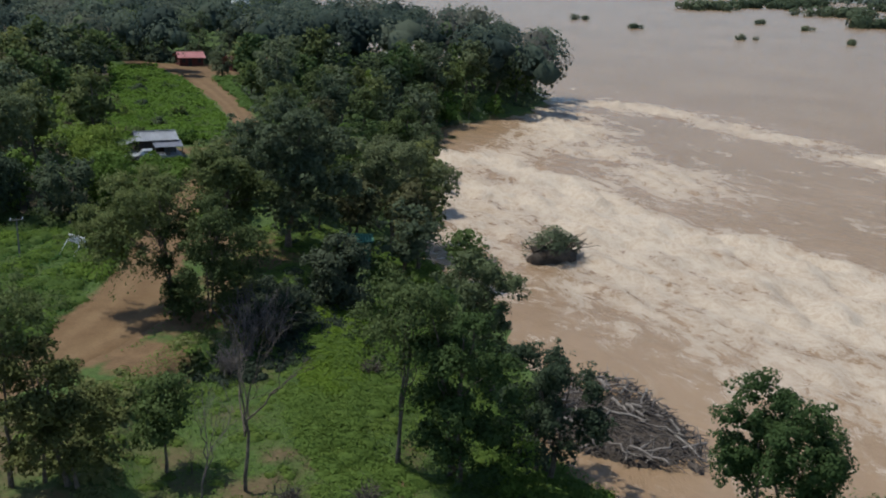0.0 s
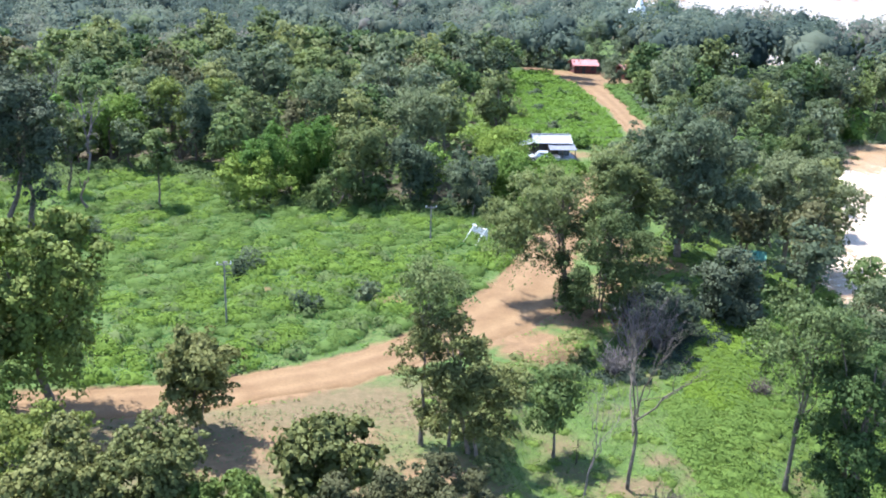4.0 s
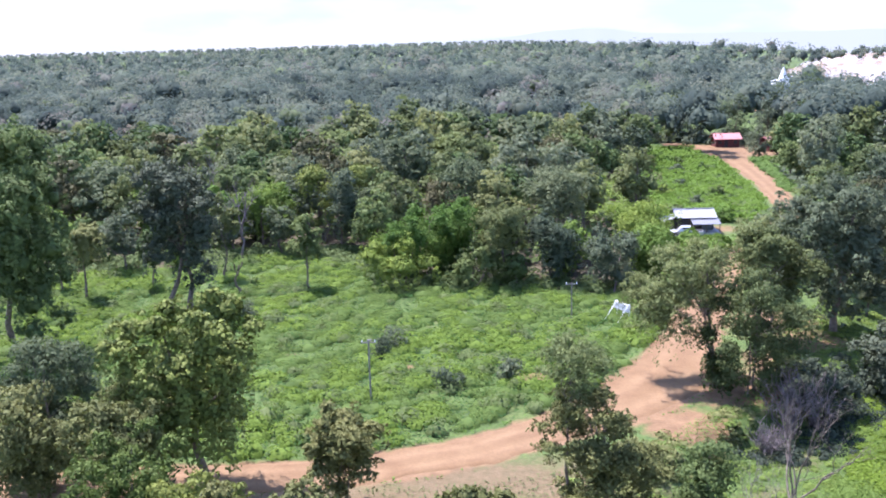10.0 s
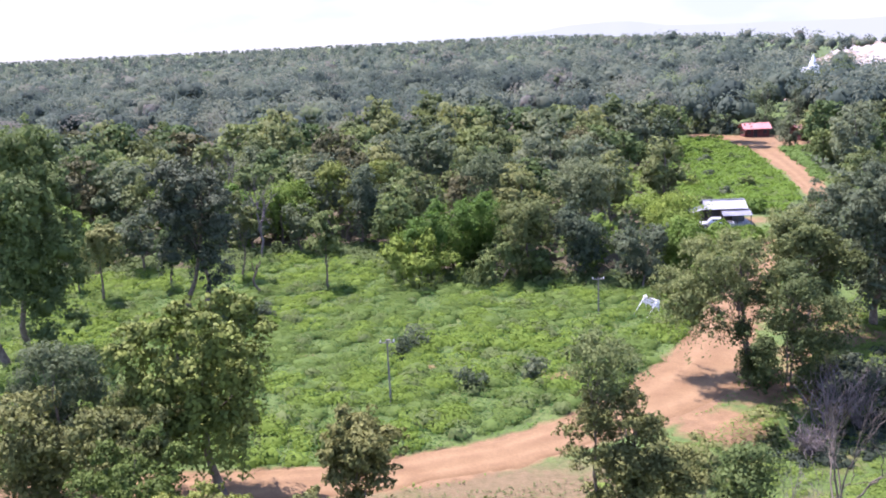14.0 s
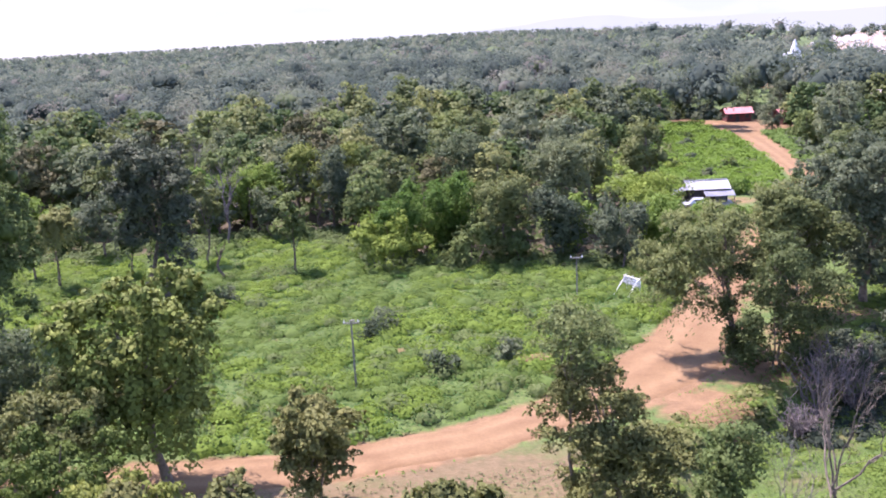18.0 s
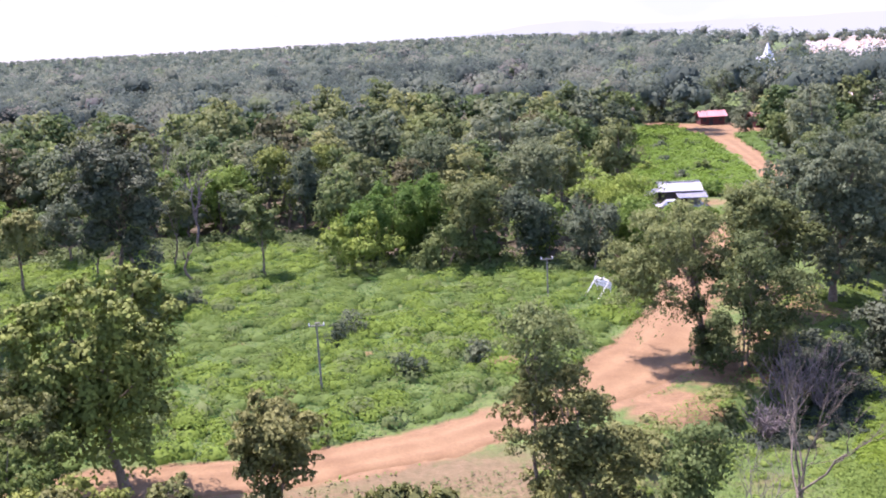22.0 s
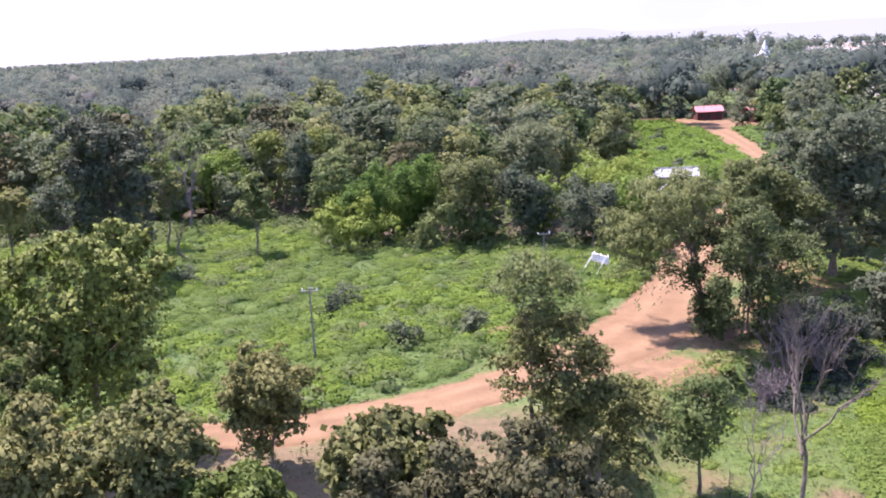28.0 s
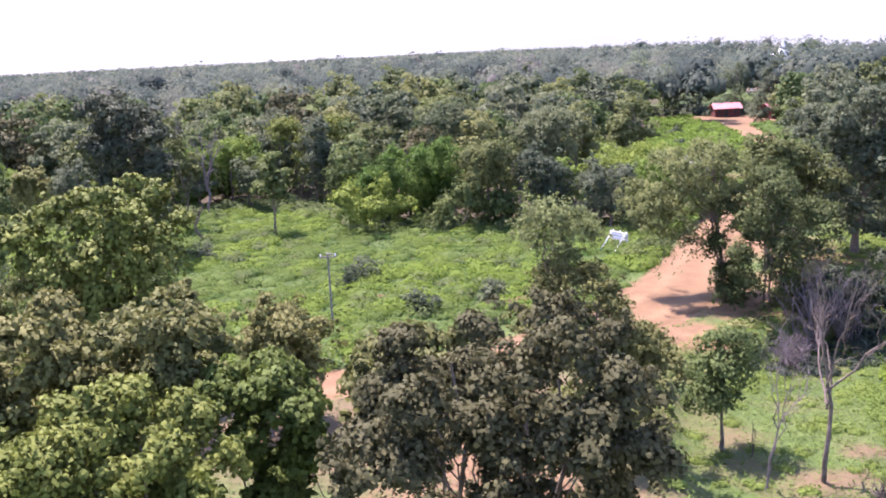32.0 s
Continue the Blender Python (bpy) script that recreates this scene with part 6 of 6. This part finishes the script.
def pickup(at, turn):
    ob = thing("pickup_truck", pose(at[0], at[1], gz(*at), 0, 0, turn), "silver pickup truck parked before the farmhouse", "truck")
    bm = bmesh.new()
    prof = [(-2.5, 0.45), (2.45, 0.45), (2.5, 0.85), (1.35, 1.02), (0.75, 1.62), (-0.65, 1.66), (-0.8, 1.0), (-2.5, 1.0)]
    rings = [[bm.verts.new((x, s * (0.86 if z < 1.1 else 0.70), z)) for x, z in prof] for s in (-1, 1)]
    bm.faces.new(rings[0])
    bm.faces.new(rings[1][::-1])
    for i in range(len(prof)):
        j = (i + 1) % len(prof)
        bm.faces.new((rings[0][i], rings[1][i], rings[1][j], rings[0][j]))
    bmesh.ops.recalc_face_normals(bm, faces=bm.faces)
    bmesh.ops.bevel(bm, geom=bm.edges[:], offset=0.05, segments=1, affect='EDGES')
    part("body", bm, CAR_PAINT, ob)
    part("windscreen", box(0.05, 1.25, 0.62, 0, 0, 0, 0.01), GLASS_DARK, ob, "", pose(1.12, 0, 1.04, 0, -44, 0))
    for s in (-1, 1):
        part("side_window", box(1.1, 0.05, 0.42, 0.05, s * 0.76, 1.1, 0.01), GLASS_DARK, ob)
    part("cargo_bed", box(1.5, 1.4, 0.06, -1.65, 0, 1.0, 0.01), RUBBER, ob)
    for x in (-1.55, 1.55):
        for s in (-1, 1):
            bm = bmesh.new()
            bmesh.ops.create_cone(bm, cap_ends=True, segments=18, radius1=0.36, radius2=0.36, depth=0.24)
            bmesh.ops.bevel(bm, geom=bm.edges[:], offset=0.03, segments=1, affect='EDGES')
            wheel = part("wheel", bm, RUBBER, ob, "", pose(x, s * 0.8, 0.36, 90, 0, 0))
            bm = bmesh.new()
            bmesh.ops.create_cone(bm, cap_ends=True, segments=14, radius1=0.2, radius2=0.17, depth=0.27)
            part("rim", bm, CAR_PAINT, wheel)
    return ob


pickup((38.4, 139.0), 168)


def red_house(at, turn, w, d, h, label):
    ob = thing("red_house", pose(at[0], at[1], gz(*at), 0, 0, turn), label, "house", "red-roofed houses")
    for y in (-d / 2, d / 2):
        part("wall", box(w, 0.14, h, 0, y, 0), RED_WALL, ob)
    for x in (-w / 2 + 0.07, w / 2 - 0.07):
        part("wall", box(0.14, d - 0.16, h, x, 0, 0), RED_WALL, ob)
        bm = bmesh.new()
        bm.faces.new([bm.verts.new(p) for p in ((x, -d / 2, h), (x, d / 2, h), (x, 0, h + 1.1))])
        bmesh.ops.solidify(bm, geom=bm.faces[:], thickness=0.1)
        part("gable", bm, RED_WALL, ob)
    for turn2 in (0, 180):
        roof_part(ob, RED, w + 1.2, d / 2 + 0.7, 1.3, 0, 0, h - 0.05, turn2)
    part("door", box(0.95, 0.06, 2.0, -0.4, -d / 2 - 0.08, 0, 0.01), GLASS_DARK, ob, "dark doorway")
    for x in (-w / 3, w / 3):
        window_part(ob, x, -d / 2 - 0.08, 0.9, 0.9, 1.0, RED_WALL)
    return ob


red_house((79.5, 252.0), -4, 6.2, 5.0, 2.3, "small red-roofed house with dark red walls by the road")
red_house((89.0, 241.0), 12, 6.0, 5.0, 2.4, "red-roofed house half hidden by trees")
red_house((97.0, 236.0), 25, 6.5, 5.0, 2.4, "red-roofed house behind dark trees")


def green_shed(at, turn):
    ob = thing("green_shed", pose(at[0], at[1], gz(*at), 0, 0, turn), "small shed clad in green sheet metal by the river", "shed")
    part("wall", box(2.6, 0.1, 3.4, 0, -1.3, 0), GREEN_SHEET, ob)
    part("wall", box(2.6, 0.1, 3.4, 0, 1.3, 0), GREEN_SHEET, ob)
    for x in (-1.25, 1.25):
        part("wall", box(0.1, 2.5, 3.4, x, 0, 0), GREEN_SHEET, ob)
    roof_part(ob, GREEN_SHEET, 3.1, 1.7, 0.5, 0, 0, 3.4)
    roof_part(ob, GREEN_SHEET, 3.1, 1.7, 0.5, 0, 0, 3.4, 180)
    part("door", box(0.8, 0.05, 1.9, -0.5, -1.38, 0, 0.01), WHITE, ob, "pale door")
    return ob


green_shed((49.4, 91.4), -25)


def shrine(at):
    """A far white building with a stepped spire above the trees."""
    ob = thing("white_temple", pose(at[0], at[1], gz(*at)), "far white temple with a stepped spire above the trees", "temple")
    part("base", box(5.5, 5, 13.6, 0, 0, 0, 0.2), WHITE, ob)
    part("upper_storey", box(3.0, 3.0, 1.6, 1.0, 0, 13.6, 0.2), WHITE, ob)
    part("roof_ridge", box(2.4, 3.4, 0.9, -1.4, 0, 13.6, 0.3), WHITE, ob)
    bm = bmesh.new()
    bmesh.ops.create_cone(bm, cap_ends=True, segments=12, radius1=1.3, radius2=0.1, depth=3.5)
    bmesh.ops.translate(bm, vec=(1.0, 0, 16.9), verts=bm.verts)
    part("spire", bm, WHITE, ob)
    return ob


shrine((113.5, 306))

# ---- poles and the board ----


POLE = plain("weathered_pole", [(0.3, (0.10, 0.10, 0.095)), (0.7, (0.18, 0.175, 0.165))], 2.0, fine=16.0)


def lamp_pole(at, h, label, head):
    ob = thing("utility_pole", pose(at[0], at[1], gz(*at)), label, "pole", "utility poles")
    v, f = tube([(0, 0, -0.4), (0, 0, h * 0.5), (0, 0, h)], [0.09, 0.075, 0.06], 8)
    link_mesh("post", mesh_of("post", v, f, [POLE], True), ob)
    part("crossarm", box(1.3, 0.1, 0.1, 0, 0, h - 0.25), POLE, ob)
    for x in (-0.55, 0.55):
        bm = bmesh.new()
        bmesh.ops.create_cone(bm, cap_ends=True, segments=8, radius1=0.06, radius2=0.04, depth=0.2)
        bmesh.ops.translate(bm, vec=(x, 0, h - 0.05), verts=bm.verts)
        part("insulator", bm, WHITE, ob)
    if head:
        part("lamp_head", box(0.4, 0.2, 0.1, 0.1, -0.12, h, 0.03), POLE, ob, "grey flat lamp head")
    return ob


lamp_pole((-6.0, 75.4), 5.7, "slim grey concrete pole with a lamp head in the weeds", True)
lamp_pole((14.5, 96.6), 4.6, "slim grey concrete pole beside the weedy field", False)


def billboard(at, turn):
    ob = thing("sign_board", pose(at[0], at[1], gz(*at), 0, 0, turn), "white signboard on braced posts, seen from behind", "sign")
    part("board", box(2.7, 0.08, 0.85, 0, 0, 0.98), WHITE, ob)
    for z in (1.04, 1.38, 1.72):
        part("rail", box(2.7, 0.06, 0.08, 0, -0.08, z), CONCRETE, ob)
    for x in (-1.05, 0, 1.05):
        part("post", box(0.1, 0.1, 1.95, x, 0.11, 0), WHITE, ob)
    for x in (-1.05, 1.05):
        v, f = tube([(x, -1.5, 0), (x, -0.06, 1.75)], [0.06, 0.06], 6)
        link_mesh("brace", mesh_of("brace", v, f, [WHITE], True), ob)
    return ob


billboard((20.2, 97.6), -64)

# ---- river things ----


def islet(at):
    ob = thing("drowned_tree", pose(*at, WATER_Z) @ Matrix.Diagonal((1.3, 1.3, 1.3, 1)), "half-drowned leafy tree hung with flotsam amid the rapids", "tree")
    rng = np.random.default_rng(171)
    c = 1.25 * np.array([[0, 0, 1.6], [-1.1, 0.3, 1.2], [1.2, -0.2, 1.5], [0.4, 0.8, 2.1], [-0.6, -0.7, 1.9], [1.9, 0.2, 0.9], [0.2, -0.2, 2.5]])
    v, f, tone, turn = foliage(rng, c, 1.2 * np.array([1.5, 1.1, 1.2, 1.1, 1.2, 0.9, 0.9]), 3000, 0.2, low=0.5)
    v[:, 2] *= 0.78
    link_mesh("crown", leafy("crown", v, f, tone, "dark", turn), ob)
    lump = cores(rng, np.array([[0, 0, 0.2], [1.7, 0.2, 0.1], [-1.6, -0.3, 0.2]]), np.array([[2.4, 1.8, 1.3], [1.6, 1.4, 1.0], [1.5, 1.3, 1.2]]), 0.35)
    link_mesh("flotsam", mesh_of("flotsam", lump[0], lump[1], [SILT], True), ob)
    sticks = []
    for _ in range(70):
        a = rng.uniform(0, 2 * np.pi)
        foot = np.array([math.cos(a) * rng.uniform(0.2, 2.4), math.sin(a) * rng.uniform(0.2, 1.8), rng.uniform(-0.4, 1.0)])
        end = foot + [rng.normal(0.3, 1.3), rng.normal(0, 1.0), rng.uniform(0.1, 2.2)]
        sticks.append(limb(rng, foot, end, 0.08, 0.02, 5, 0.07, 0.1, 5))
    for b in ([-3.8, 0.1, 2.2], [4.2, -0.2, 1.2], [3.8, 0.5, 0.2], [-3.2, -0.8, 0.6], [3.4, -1.0, 2.0]):
        sticks.append(limb(rng, (0.2, 0, 3.0), b, 0.16, 0.05, 8, 0.04, -0.35, 6))
    link_mesh("branch", mesh_of("branch", *joined(sticks), [BARK], True), ob)
    return ob


islet((76.0, 89.5))


def driftwood():
    """A heap of stranded logs: the larger are things, the rest is a tangle."""
    rng = np.random.default_rng(181)
    heap = [(45, 52), (49, 46), (53.5, 41.5), (57, 45), (60, 56), (57, 60), (51, 57)]

    def spot():
        while True:
            x, y = rng.uniform(44, 61), rng.uniform(40, 61)
            if inside(x, y, heap):
                return x, y, max(gz(x, y), WATER_Z - 0.1) + 0.15 + 0.9 * math.exp(-(((x - 53) / 5) ** 2 + ((y - 50) / 6) ** 2))

    mx, my, mf = sheet(np.arange(44, 61.5, 0.4), np.arange(40, 61.5, 0.4))
    inner = np.array([min(math.hypot(a - x, b - y) for x, y in heap) for a, b in zip(mx, my)])
    mz = np.array([max(gz(a, b), WATER_Z - 0.2) + 0.85 * math.exp(-(((a - 53) / 5) ** 2 + ((b - 50) / 6) ** 2)) + 0.5 * noise.noise((a * 0.9, b * 0.9, 2.0))
                   for a, b in zip(mx, my)]) - 0.9 * (~inside(mx, my, heap))
    tagged(new("debris_mat", mesh_of("debris_mat", np.stack([mx, my, mz], 1), mf, [SILT], True)), "mat of silt and broken twigs under the driftwood", "debris", kind="stuff")
    tangle = []
    for _ in range(1100):
        x, y, z = spot()
        a, l = rng.uniform(-3.1, 3.1), rng.uniform(0.3, 1.3)
        d = np.array([math.cos(a), math.sin(a), rng.normal(0, 0.16)]) * l
        tangle.append(limb(rng, (x, y, z + rng.uniform(0, 0.4)), np.array([x, y, z + 0.2]) + d, rng.uniform(0.02, 0.08), 0.02, 4, 0.05, 0, 5))
    tagged(new("driftwood_tangle", mesh_of("driftwood_tangle", *joined(tangle), [DRIFT_DARK], True)), "tangled heap of grey driftwood stranded on the bank", "driftwood", kind="stuff")
    for _ in range(34):
        x, y, z = spot()
        z += rng.uniform(0.1, 0.5)
        a, l, r = rng.normal(-0.8, 0.9), rng.uniform(1.6, 4.0), rng.uniform(0.08, 0.18)
        d = np.array([math.cos(a), math.sin(a), rng.normal(0, 0.06)]) * l
        ob = thing("driftwood_log", pose(x, y, z), "grey weathered log stranded in the driftwood heap", "log", "driftwood logs")
        link_mesh("stem", mesh_of("stem", *limb(rng, -d / 2, d / 2, r, r * 0.5, 6, 0.03, 0, 8), [DRIFT], True), ob)
        for k in rng.uniform(-0.2, 0.5, 3):
            stub = limb(rng, d * k, d * k + rng.normal(0, 0.45, 3) + [0, 0, 0.35], r * 0.4, 0.02, 4, 0.06, 0, 5)
            link_mesh("branch", mesh_of("branch", *stub, [DRIFT], True), ob)


driftwood()

# ---- islands far out in the river ----
for i, (x, y, s) in enumerate([(406, 436, 9), (422, 361, 5), (679, 638, 34), (802, 675, 40), (538, 417, 7), (764, 559, 36), (646, 440, 22), (421, 501, 7), (917, 741, 50),
                               (470, 330, 4), (560, 470, 6), (1100, 900, 60), (1000, 640, 45), (1180, 760, 60)]):
    rng = np.random.default_rng(200 + i)
    n = max(3, int(s * 0.7))
    pts = np.column_stack([x + rng.normal(0, s * 0.55, n), y + rng.normal(0, s * 0.28, n)])
    hs = rng.uniform(2.5, 4.5, n) if s < 10 else rng.uniform(7, 12, n)
    c = np.repeat(np.column_stack([pts, WATER_Z + hs * 0.35]), 70, 0)
    u = on_ball(rng, len(c))
    r = np.repeat(hs, 70)
    v, f = leaves(rng, c + u * (r * 0.5)[:, None] * [1.3, 1.3, 0.9], u + [0, 0, 0.3], r * rng.uniform(0.2, 0.4, len(c)), 0.8)
    tagged(new("river_island", leafy("river_island", v, f, np.full(len(v), 0.5), "dark", np.repeat(u + [0, 0, 0.3], 4, 0))), "low wooded islet standing in the flooded river", "islet", kind="stuff")
